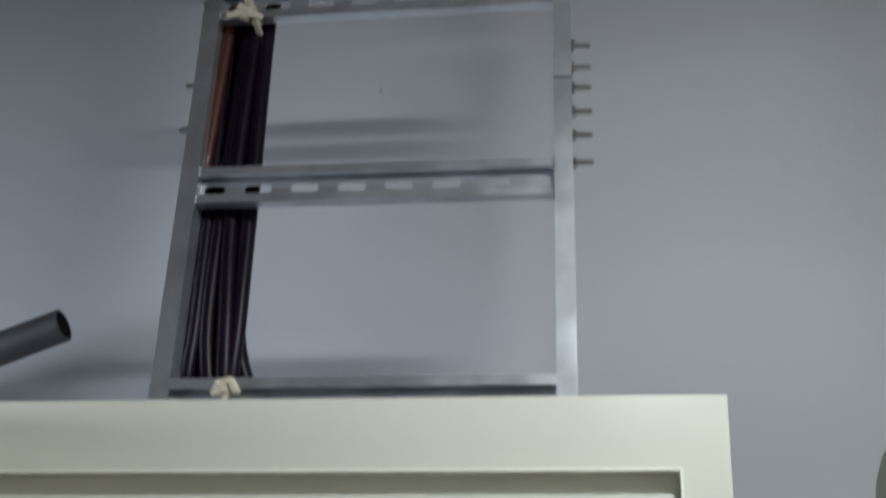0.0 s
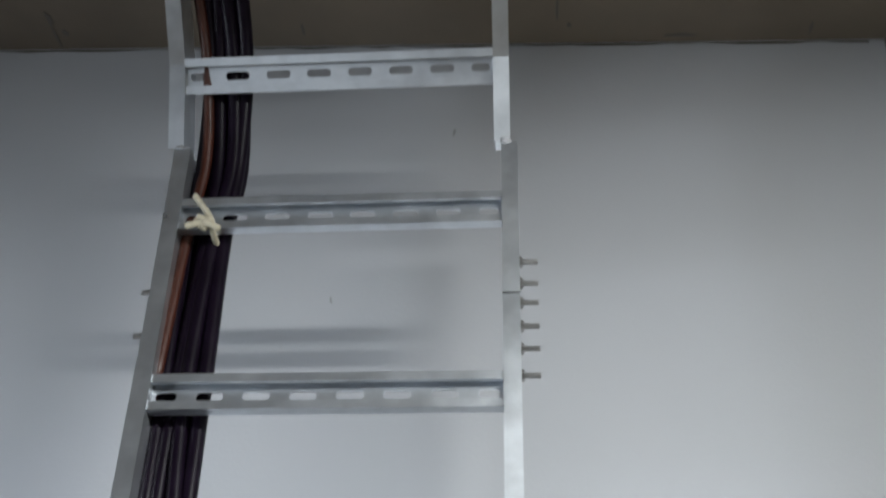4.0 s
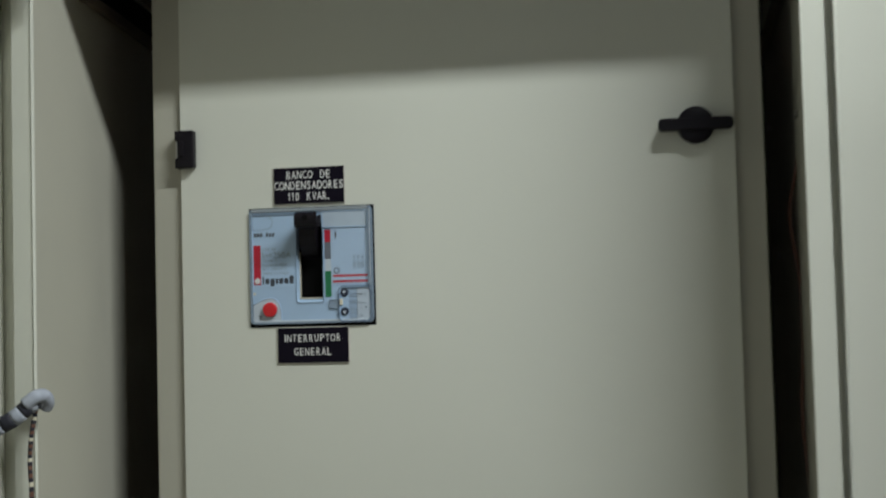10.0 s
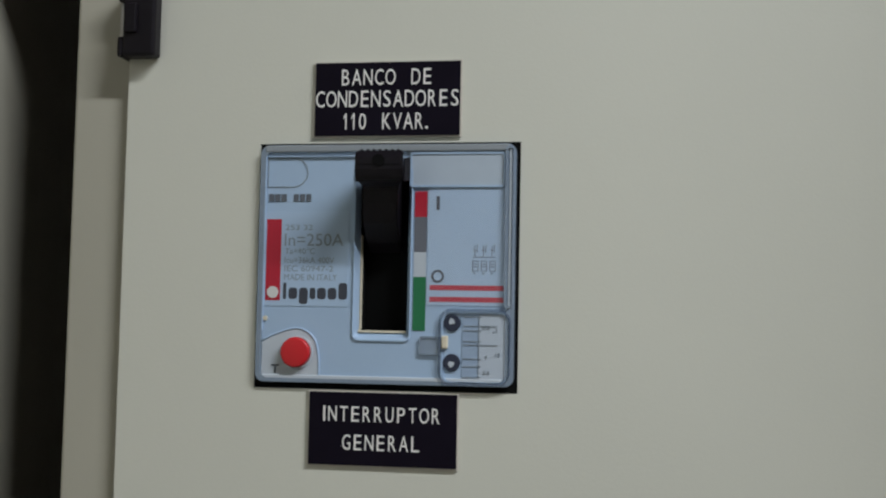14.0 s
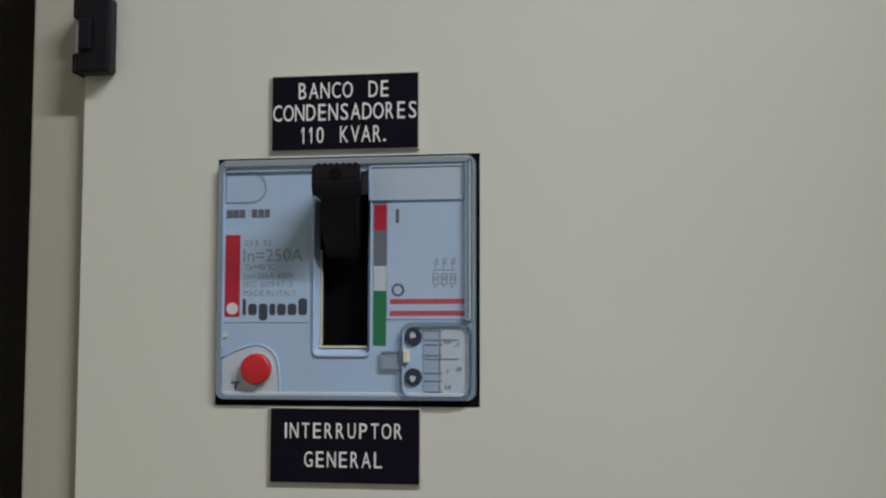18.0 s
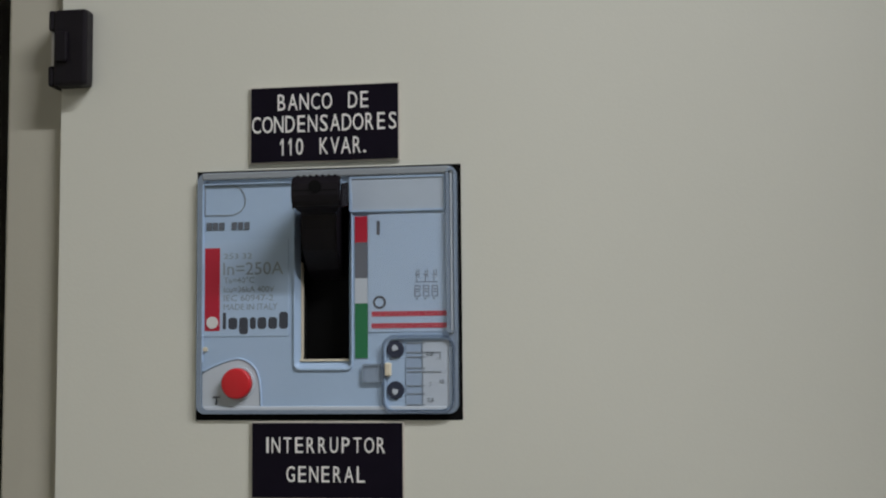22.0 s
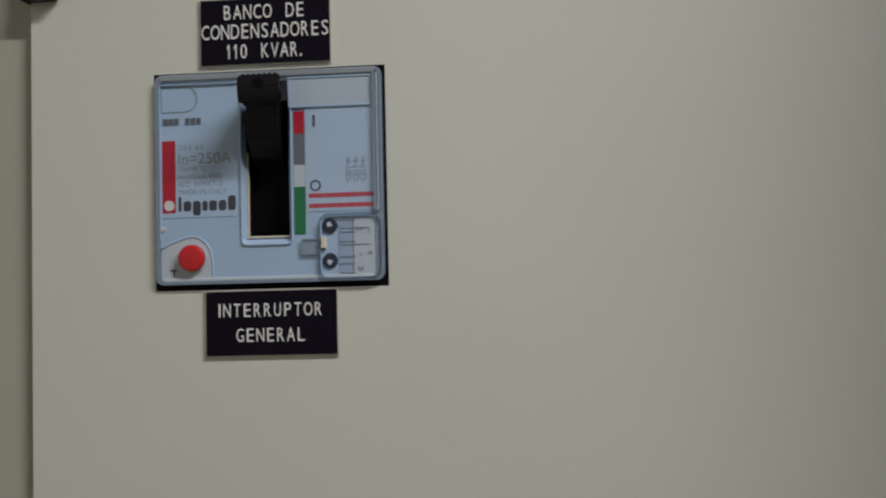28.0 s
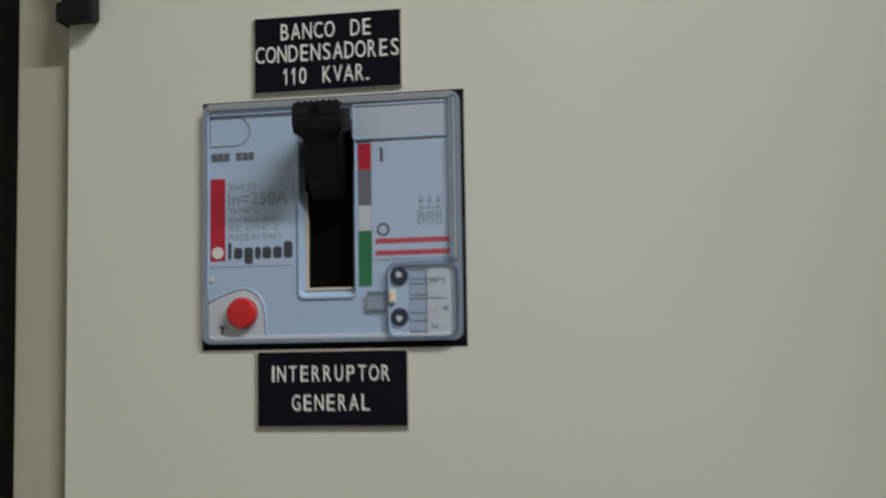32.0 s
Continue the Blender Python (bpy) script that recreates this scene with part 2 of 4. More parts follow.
def prism(outline, y0, y1):
    """An outline of (x, z) pulled from y0 to y1."""
    bm = bmesh.new()
    f = [bm.verts.new((x, y0, z)) for x, z in outline]
    g = [bm.verts.new((x, y1, z)) for x, z in outline]
    bm.faces.new(f)
    bm.faces.new(g[::-1])
    n = len(f)
    for i in range(n):
        bm.faces.new((f[i], g[i], g[(i + 1) % n], f[(i + 1) % n]))
    return bm


def rounded(x0, x1, z0, z1, r, n=5):
    out = []
    for cx, cz, a in ((x1 - r, z1 - r, 0), (x0 + r, z1 - r, 90), (x0 + r, z0 + r, 180), (x1 - r, z0 + r, 270)):
        for k in range(n + 1):
            t = radians(a + 90 * k / n)
            out.append((cx + r * math.cos(t), cz + r * math.sin(t)))
    return out


def ring(outer, inner, y0, y1):
    """A plate between two outlines with the same number of points."""
    bm = bmesh.new()
    loops = [[bm.verts.new((x, y, z)) for x, z in o] for o, y in ((outer, y0), (inner, y0), (inner, y1), (outer, y1))]
    n = len(outer)
    for a, b in ((0, 1), (1, 2), (2, 3), (3, 0)):
        for i in range(n):
            bm.faces.new((loops[a][i], loops[a][(i + 1) % n], loops[b][(i + 1) % n], loops[b][i]))
    return bm


def disc(x, z, r, y0, y1, n=28, bevel=0.0):
    bm = prism([(x + r * math.cos(math.tau * k / n), z + r * math.sin(math.tau * k / n)) for k in range(n)], y0, y1)
    if bevel:
        rim = [e for e in bm.edges if all(abs(v.co.y - y0) < 1e-7 for v in e.verts)]
        bmesh.ops.bevel(bm, geom=rim, offset=bevel, segments=3, profile=0.5, affect="EDGES")
    return bm


def writing(text, x0, x1, z0, z1, y, depth=0.0004, bold=0.0):
    """Letters of the built-in font that fill the given rectangle of an upright face."""
    cu = bpy.data.curves.new("letters", "FONT")
    cu.body, cu.extrude, cu.resolution_u, cu.offset = text, 0.0, 3, bold
    ob = bpy.data.objects.new("letters", cu)
    scene.collection.objects.link(ob)
    me = bpy.data.meshes.new_from_object(ob.evaluated_get(bpy.context.evaluated_depsgraph_get()))
    bpy.data.objects.remove(ob)
    bm = bmesh.new()
    bm.from_mesh(me)
    bpy.data.meshes.remove(me)
    xs, ys = [v.co.x for v in bm.verts], [v.co.y for v in bm.verts]
    for v in bm.verts:
        v.co = Vector((x0 + (v.co.x - min(xs)) / (max(xs) - min(xs)) * (x1 - x0), y, z0 + (v.co.y - min(ys)) / (max(ys) - min(ys)) * (z1 - z0)))
    faces = bmesh.ops.extrude_face_region(bm, geom=bm.faces[:])
    bmesh.ops.translate(bm, verts=[g for g in faces["geom"] if isinstance(g, bmesh.types.BMVert)], vec=(0, -depth, 0))
    return bm


@functools.lru_cache(maxsize=None)
def glyph(c):
    """One capital of the built-in font: its triangles, shifted to the origin, and its width and height."""
    cu = bpy.data.curves.new("letter", "FONT")
    cu.body, cu.resolution_u, cu.offset = c, 3, 0.0
    ob = bpy.data.objects.new("letter", cu)
    scene.collection.objects.link(ob)
    me = bpy.data.meshes.new_from_object(ob.evaluated_get(bpy.context.evaluated_depsgraph_get()))
    bpy.data.objects.remove(ob)
    pts = [v.co.copy() for v in me.vertices]
    faces = [tuple(p.vertices) for p in me.polygons]
    bpy.data.meshes.remove(me)
    x0, z0 = min(p.x for p in pts), min(p.y for p in pts)
    return [(p.x - x0, p.y - z0) for p in pts], faces, max(p.x for p in pts) - x0, max(p.y for p in pts) - z0


def engraved(text, x0, x1, z0, z1, y, depth=0.0003):
    """Capitals in even cells, as an engraving machine sets them: one height, widths kept near the font's own."""
    cells = [0.62 if c == " " else 0.46 if c == "I" else 0.40 if c == "." else 0.74 if c == "1" else 1.0 for c in text]
    unit = (x1 - x0) / (sum(cells) - 0.26)
    bm = bmesh.new()
    x = x0 - 0.13 * unit
    for c, w in zip(text, cells):
        if c == "1":
            st, h, xr = unit * 0.125, z1 - z0, x + unit * 0.50
            join(bm, prism([(xr - st, z0), (xr, z0), (xr, z1), (xr - st * 0.9, z1), (xr - unit * 0.29, z1 - 0.24 * h), (xr - unit * 0.29, z1 - 0.37 * h), (xr - st, z1 - 0.2 * h)], y - depth, y))
        elif c != " ":
            pts, faces, gw, gh = glyph(c)
            sz = (z1 - z0) / (gh if c != "." else glyph("I")[3])
            sx = sz if c in "I." else max(0.62 * sz, min(1.25 * sz, (w - 0.33) * unit / gw))
            left = x + (w * unit - gw * sx) / 2
            front = [bm.verts.new((left + px * sx, y - depth, z0 + pz * sz)) for px, pz in pts]
            back = [bm.verts.new((left + px * sx, y, z0 + pz * sz)) for px, pz in pts]
            edge = collections.Counter()
            for f in faces:
                bm.faces.new([front[i] for i in f])
                edge.update((a, b) for a, b in zip(f, f[1:] + f[:1]))
            for a, b in edge:
                if (b, a) not in edge:
                    bm.faces.new((front[b], front[a], back[a], back[b]))
        x += w * unit
    return bm


# ---- the room ----
X_L, X_R, Y_W, Y_B, Z_C = -2.2, 2.0, 0.42, -3.6, 2.879


def structure(name, bm, mat, label, category):
    return tagged(part(name, bm, mat, None), label, category, kind="structure")


wall = structure("wall_back", box(X_L - 0.15, X_R + 0.15, Y_W, Y_W + 0.15, 0, Z_C + 0.15), WALL, "grey-white painted plaster wall behind the cabinets", "wall")
structure("wall_right", box(X_R, X_R + 0.15, Y_B, Y_W - 0.002, 0, Z_C + 0.1), DULL, "unseen plaster side wall, dull grey to cut bounced light", "wall")
# dark tone cuts bounce; unseen front pulled forward to shade the back wall
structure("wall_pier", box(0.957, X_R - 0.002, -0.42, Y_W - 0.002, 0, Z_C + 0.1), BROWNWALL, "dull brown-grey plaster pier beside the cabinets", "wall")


def wall_with_opening(x0, x1, y0, y1, z1, o0, o1, oz0, oz1):
    """A wall along its longer side with one opening, in one mesh."""
    bm = bmesh.new()
    if x1 - x0 > y1 - y0:
        for a0, a1, b0, b1 in ((x0, o0, 0, z1), (o1, x1, 0, z1), (o0, o1, 0, oz0), (o0, o1, oz1, z1)):
            if b1 > b0:
                box(a0, a1, y0, y1, b0, b1, bm=bm)
    else:
        for a0, a1, b0, b1 in ((y0, o0, 0, z1), (o1, y1, 0, z1), (o0, o1, 0, oz0), (o0, o1, oz1, z1)):
            box(x0, x1, a0, a1, b0, b1, bm=bm)
    return bm


# opening added out of view for the light from the left
structure("wall_left", wall_with_opening(X_L - 0.15, X_L, Y_B, Y_W - 0.002, Z_C + 0.1, -1.72, -0.58, 0.98, 2.02), DULL, "unseen dull grey plaster side wall with an added window opening", "wall")
structure("wall_front", wall_with_opening(X_L - 0.15, X_R + 0.15, Y_B - 0.15, Y_B, Z_C + 0.1, -0.97, -0.13, 0.0, 2.02), PALEWALL, "unseen beige painted plaster wall with an added open doorway", "wall")
structure("floor", box(X_L - 0.15, X_R + 0.15, Y_B - 0.15, Y_W + 0.15, -0.1, 0), FLOOR, "unseen floor, brown to warm the bounced light", "floor")


def ceiling():
    bm = box(X_L + 0.002, X_R - 0.002, Y_B + 0.002, Y_W - 0.003, Z_C, Z_C + 0.15)
    for v in bm.verts:
        v.co.z -= (v.co.x - 0.1) * 0.0165
    return bm


def chip(w, h, seed):
    """A small flat chip or stain with a ragged outline, in x and z."""
    r = random.Random(seed)
    pts = []
    for k in range(12):
        t = k * math.tau / 12
        q = r.uniform(0.55, 1.0)
        pts.append((w * q * math.cos(t), h * q * math.sin(t)))
    return prism(pts, -0.0006, 0.0006)


STAIN = material("brown_stain", (0.16, 0.14, 0.12), 0.9)
SMUDGE = material("grey_smudge", (0.34, 0.335, 0.33), 0.9)
for k, (x, z, w, h, lean) in enumerate(((0.277, 2.706, 0.0025, 0.009, 12), (0.100, 2.416, 0.002, 0.008, -15)),):
    m = moved(chip(w, h, k), Matrix.Translation((x, Y_W - 0.0005, z)) @ Matrix.Rotation(radians(lean), 4, "Y"))
    part("wall_mark", m, SMUDGE, wall)
top_slab = structure("ceiling", ceiling(), CONCRETE, "bare brown-grey concrete ceiling slab", "ceiling")

for k, (x, y, w, h) in enumerate(((-0.368, 0.340, 0.006, 0.022), (-0.370, 0.385, 0.003, 0.035), (-0.352, 0.375, 0.006, 0.012), (0.459, 0.372, 0.005, 0.007), (0.439, 0.330, 0.003, 0.035), (0.837, 0.385, 0.004, 0.02), (0.635, 0.400, 0.03, 0.005), (0.035, 0.375, 0.003, 0.02))):
    m = moved(chip(w, h, 40 + k), Matrix.Translation((x, y, Z_C - 0.0005 - (x - 0.1) * 0.0165)) @ Matrix.Rotation(radians(90), 4, "X"))
    part("ceiling_mark", m, STAIN, top_slab)

def crack(seed):
    """A ragged dark line where the wall meets the slab."""
    rnd = random.Random(seed)
    bm = bmesh.new()
    row = []
    x = X_L + 0.02
    while x < 0.95:
        zc = Z_C - (x - 0.1) * 0.0165
        row.append((bm.verts.new((x, Y_W - 0.0008, zc - rnd.uniform(0.0015, 0.006))), bm.verts.new((x, Y_W - 0.0008, zc - 0.0002))))
        x += rnd.uniform(0.015, 0.05)
    for (a, b), (c, d) in zip(row, row[1:]):
        bm.faces.new((a, c, d, b))
    return bm


part("joint_crack", crack(7), STAIN, wall, "dark ragged joint under the slab")

# ---- the capacitor cabinet ----
CX0, CX1, CY0, CY1, CZ = -0.185, 0.494, -0.149, 0.33, 1.8295
IX0, IX1, IZ = -0.147, 0.4575, 1.7695          # inner edge of the front frame
OX0, OX1, OZ = -0.1165, 0.4360, 1.7340          # inner edge of the sealing lip
TZ = 1.8005                                  # roof sheet, set behind the front frame
SX0, SX1, SY0, SY1 = -0.062, 0.369, 0.096, 0.170   # cable slot in the top

cab = thing("electrical_cabinet", "tall cream powder-coated steel electrical cabinet with its front door open", "cabinet", (0.16, 0.03, 0))


def u_ring(x0, x1, z1, w_side, w_top, y0, y1, bevel, z0=0.06):
    """An upright frame, open at the foot: two posts and a head in one piece."""
    out = [(x0, z0), (x0, z1), (x1, z1), (x1, z0), (x1 - w_side, z0), (x1 - w_side, z1 - w_top), (x0 + w_side, z1 - w_top), (x0 + w_side, z0)]
    bm = bmesh.new()
    f = [bm.verts.new((x, y0, z)) for x, z in out]
    g = [bm.verts.new((x, y1, z)) for x, z in out]
    for q in ((0, 1, 6, 7), (1, 2, 5, 6), (2, 3, 4, 5)):
        bm.faces.new([f[i] for i in q])
        bm.faces.new([g[i] for i in q][::-1])
    for i in range(8):
        bm.faces.new((f[i], f[(i + 1) % 8], g[(i + 1) % 8], g[i]))
    if bevel:
        bm.normal_update()
        rim = [e for e in bm.edges if len(e.link_faces) == 2 and all(v.co.y < y0 + 1e-6 for v in e.verts) and e.link_faces[0].normal.dot(e.link_faces[1].normal) < 0.5]
        bmesh.ops.bevel(bm, geom=rim, offset=bevel, segments=3, profile=0.5, affect="EDGES")
    return bm


part("front_frame", u_ring(CX0, CX1, CZ, IX0 - CX0, CZ - IZ, CY0, CY0 + 0.030, 0.003), CREAM, cab)
part("gutter", u_ring(IX0 + 0.0002, IX1 - 0.0002, IZ - 0.0002, 0.020, 0.026, CY0 + 0.014, CY0 + 0.017, 0), CREAM, cab)
for sx, sg in ((IX0, 1), (IX1, -1)):
    fil = bmesh.new()
    pts = [(sx, IZ)] + [(sx + sg * 0.010 * (1 - math.sin(t)), IZ - 0.010 * (1 - math.cos(t))) for t in [radians(a) for a in range(0, 91, 15)]]
    part("corner_fillet", prism(pts, CY0 + 0.0006, CY0 + 0.0139), CREAM, cab)
part("sealing_lip", u_ring(-0.131, 0.4490, 1.7500, OX0 + 0.131, 1.7500 - OZ, CY0 + 0.001, CY0 + 0.005, 0.0012), CREAM, cab)
part("lip_fold", u_ring(-0.131, 0.4490, 1.7500, 0.002, 0.002, CY0 + 0.0052, CY0 + 0.0139, 0), CREAM, cab)
part("side_panel", box(CX0, CX0 + 0.004, CY0 + 0.0302, CY1, 0.06, TZ), CREAM, cab)
part("side_panel", box(CX1 - 0.004, CX1, CY0 + 0.0302, CY1, 0.06, TZ), CREAM, cab)
WX0, WX1 = -0.135, 0.4465       # inner faces of the side walls
part("inner_wall", box(WX0 - 0.003, WX0, CY0 + 0.0345, CY1 - 0.031, 0.07, TZ - 0.0035), CREAM_SHADE, cab)
part("inner_wall", box(WX1, WX1 + 0.003, CY0 + 0.0345, CY1 - 0.031, 0.07, TZ - 0.0035), CREAM_SHADE, cab)
part("back_panel", box(CX0 + 0.004, CX1 - 0.004, CY1 - 0.003, CY1, 0.06, TZ - 0.003), SHADE_IN, cab)
part("plinth", box(CX0 + 0.01, CX1 - 0.01, CY0 + 0.02, CY1, 0.0, 0.062), BLACK, cab)
part("floor_plate", box(CX0 + 0.004, CX1 - 0.004, CY0 + 0.022, CY1 - 0.003, 0.062, 0.066), CREAM_SHADE, cab)
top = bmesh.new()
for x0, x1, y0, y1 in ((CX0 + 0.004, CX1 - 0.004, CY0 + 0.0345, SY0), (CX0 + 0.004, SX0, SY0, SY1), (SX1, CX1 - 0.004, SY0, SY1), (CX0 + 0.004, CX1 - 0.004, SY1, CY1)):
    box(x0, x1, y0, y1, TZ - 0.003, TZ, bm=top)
part("top_plate", top, SHADE_IN, cab, "top plate with a long cable slot, blackened for the shade inside")
# orange only on the band that light through the slot would reach
part("lit_plate_edge", box(SX0 - 0.004, SX1 - 0.002, SY1 + 0.002, SY1 + 0.006, 1.781, TZ - 0.0035), ORANGE, cab, "orange strip for the lit band of the plate behind the cable slot")
part("mounting_plate", box(CX0 + 0.04, CX1 - 0.04, CY1 - 0.030, CY1 - 0.027, 0.3, 1.78), SHADE_IN, cab, "steel mounting plate, blackened for the shade inside")
# rails and brown plates on the inner sides, falling a little towards the back
def fall(x0, x1, z_front, z_back, h, bevel=0.0015):
    """A bar along the depth of the cabinet whose lower edge falls from z_front to z_back."""
    bm = box(x0, x1, CY0 + 0.036, CY1 - 0.032, 0, h, bevel)
    y0, y1 = CY0 + 0.036, CY1 - 0.032
    for v in bm.verts:
        v.co.z += z_front + (z_back - z_front) * (v.co.y - y0) / (y1 - y0)
    return bm


part("side_rail", fall(WX0, WX0 + 0.006, 1.6350, 1.6000, 0.0105), BROWN_IN, cab, "dark brown rail")
# thin black strip paints the recess's shade, no hollow is cut
part("side_gap", fall(WX0 + 0.0002, WX0 + 0.0010, 1.6465, 1.6115, 0.0255, 0), HOLE, cab, "black strip for the shaded recess between the rails")
part("side_rail", fall(WX0, WX0 + 0.0045, 1.6710, 1.6460, 0.0380), BROWN_IN, cab, "dark brown rail")
part("side_rail", fall(WX0, WX0 + 0.0070, 1.7100, 1.6860, 0.0300), BROWN_IN, cab, "dark brown rail")
# near-black sheet in place of the shade under the roof
part("side_rail", fall(WX0, WX0 + 0.0030, 1.7410, 1.7180, 0.0530), SHADE_IN, cab)
part("side_rail", fall(WX0, WX0 + 0.007, 0.9, 0.89, 0.016), BROWN_IN, cab)
for z, h in ((1.620, 0.014), (0.9, 0.016)):
    part("side_rail", fall(WX1 - 0.007, WX1, z, z - 0.02, h), BROWN_IN, cab)

for y, z in ((0.246, 1.530), (0.190, 1.404), (0.002, 1.507)):
    part("panel_screw", moved(disc(0, 0, 0.0032, -0.003, 0.0, 10, 0.0006), Matrix.Translation((WX1, y, z)) @ Matrix.Rotation(radians(-90), 4, "Z")), ZINC, cab)

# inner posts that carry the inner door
part("inner_post", box(-0.0846, -0.036, 0.0045, 0.0095, 0.1, 1.700, 0.0012), CREAM_SHADE, cab)
part("inner_post", box(0.393, 0.4207, 0.0045, 0.0095, 0.1, 1.700, 0.0012), CREAM_SHADE, cab)
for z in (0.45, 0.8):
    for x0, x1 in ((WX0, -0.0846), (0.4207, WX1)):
        part("post_bracket", box(x0, x1, 0.0055, 0.0085, z, z + 0.03), CREAM_SHADE, cab)

# ---- the inner door with its cut-out ----
PX0, PX1, PZ0, PZ1 = -0.0585, 0.398, 0.6, 1.665
HX0, HX1, HZ0, HZ1 = 0.0, 0.107, 1.351, 1.45
inner = thing("inner_door", "closed cream steel inner door with a breaker cut-out", "cabinet door", (0.17, 0.0, 0.6))


def door_leaf():
    bm = ring([(PX1, PZ1), (PX0, PZ1), (PX0, PZ0), (PX1, PZ0)], [(HX1, HZ1), (HX0, HZ1), (HX0, HZ0), (HX1, HZ0)], 0.0, 0.002)
    for x0, x1 in ((PX0, PX0 + 0.0015), (PX1 - 0.0015, PX1)):
        box(x0, x1, 0.0021, 0.0042, PZ0, PZ1, bm=bm)
    box(PX0, PX1, 0.0021, 0.0042, PZ1 - 0.0015, PZ1, bm=bm)
    box(PX0, PX1, 0.0021, 0.0042, PZ0, PZ0 + 0.0015, bm=bm)
    return bm


part("door_leaf", door_leaf(), CREAM_MATT, inner)
# black door hinge
hinge = part("hinge", box(-0.0588, -0.0445, -0.008, -0.0001, 1.486, 1.5175, 0.0014), BLACK, inner, "small black plastic door hinge")
for z0, z1 in ((1.486, 1.4945), (1.509, 1.5175)):
    part("hinge_knuckle", box(-0.0612, -0.0585, -0.0075, 0.0040, z0, z1, 0.0010), BLACK, hinge)
part("hinge_pin", tube([(-0.0600, -0.003, 1.488), (-0.0600, -0.003, 1.5155)], 0.0017), ZINC, hinge, smooth=True)
part("hinge_window", box(-0.0575, -0.0520, -0.0098, -0.0079, 1.4955, 1.5080, 0.0008), BLACK, hinge)
# rotary lock
lock = part("rotary_lock", disc(0.368, 1.5015, 0.0145, -0.010, 0.0, 32, 0.003), BLACK, inner, "black plastic rotary lock knob", True)
wing = bmesh.new()
join(wing, prism(rounded(0.339, 0.397, 1.497, 1.5065, 0.0035), -0.0130, -0.004))
bmesh.ops.bevel(wing, geom=wing.edges[:], offset=0.0008, segments=1, affect="EDGES")
part("lock_wing", wing, BLACK, lock)

# ---- the outer door, swung open ----
outer = thing("cabinet_door", "open cream steel cabinet door with folded edges", "cabinet door", (-0.15, -0.155, 0.08))


def swung(bm):
    """From a closed door whose hinge edge is at the origin, along +x, to its open place."""
    return moved(bm, Matrix.Translation((-0.157, -0.156, 0)) @ Matrix.Rotation(radians(-78), 4, "Z"))


part("door_leaf", swung(box(0, 0.63, -0.018, -0.016, 0.08, 1.815)), CREAM, outer)
part("folded_edge", swung(box(0, 0.63, -0.0159, 0.004, 1.795, 1.815, 0.002)), CREAM, outer)
part("folded_edge", swung(box(0, 0.63, -0.0159, 0.004, 0.08, 0.1, 0.002)), CREAM, outer)
part("folded_edge", swung(box(0.0, 0.02, -0.0159, 0.004, 0.1, 1.795, 0.002)), CREAM, outer)
part("folded_edge", swung(box(0.61, 0.63, -0.0159, 0.004, 0.1, 1.795, 0.002)), CREAM, outer)
part("stiffener", swung(box(0.05, 0.075, -0.0159, 0.006, 0.12, 1.775, 0.003)), CREAM, outer)

# hinge of the outer door
oh = thing("door_hinge", "cream hinge block with zinc screws and bracket on the cabinet frame", "hinge", (-0.13, -0.15, 1.63))
part("hinge_block", box(-0.184, -0.1275, -0.178, -0.1475, 1.606, 1.652, 0.004, 3), CREAM, oh)
part("hinge_bracket", box(-0.1272, -0.107, -0.164, -0.157, 1.598, 1.652, 0.001), ZINC_DARK, oh, "dull zinc plated bracket")
for z in (1.620, 1.640):
    part("screw", disc(-0.1195, z, 0.0055, -0.168, -0.164, 6, 0.0008), ZINC_DARK, oh)

# ---- the circuit breaker behind the cut-out ----
brk = thing("circuit_breaker", "grey moulded-case circuit breaker with black toggle and clear cover", "circuit breaker", (0.0535, 0.03, 1.351))
F = -0.0014         # depth of the front face
part("body", box(0.001, 0.106, 0.012, 0.09, 1.30, 1.50, 0.002), FACE2, brk)
LX0, LX1, LZ0, LZ1 = 0.0424, 0.0621, 1.3743, 1.437     # toggle slot
face_out = rounded(0.0025, 0.1035, 1.3545, 1.4465, 0.003)
slot_out = rounded(0.0406, 0.0643, 1.3702, 1.4412, 0.0026)
slot_in = rounded(LX0, LX1, LZ0, LZ1, 0.0008)


def funnel(levels):
    """A moulded edge that runs through outlines at different depths."""
    bm = bmesh.new()
    loops = [[bm.verts.new((x, y, z)) for x, z in o] for o, y in levels]
    for p, q in zip(loops, loops[1:]):
        for i in range(len(p)):
            bm.faces.new((p[i], p[(i + 1) % len(p)], q[(i + 1) % len(p)], q[i]))
    return bm


def between(o, q, t):
    return [(a[0] + (c[0] - a[0]) * t, a[1] + (c[1] - a[1]) * t) for a, c in zip(o, q)]


part("front_plate", ring(face_out, slot_out, F, 0.012), FACE, brk)
part("slot_lining", box(LX0 + 0.0002, LX0 + 0.0006, F + 0.0034, 0.0048, LZ0, 1.4130), IVORY, brk, "ivory lining at the foot of the slot")
part("slot_inside", ring(rounded(LX0 - 0.0001, LX1 + 0.0001, LZ0 - 0.0001, LZ1 + 0.0001, 0.001), rounded(LX0 + 0.0005, LX1 - 0.0005, LZ0 + 0.0005, LZ1 - 0.0005, 0.001), F + 0.0047, 0.0104), HOLE, brk, "black inside of the toggle slot")
part("slot_floor", box(LX0, LX1, 0.0105, 0.0118, LZ0, LZ1), HOLE, brk, "black inside of the toggle slot")
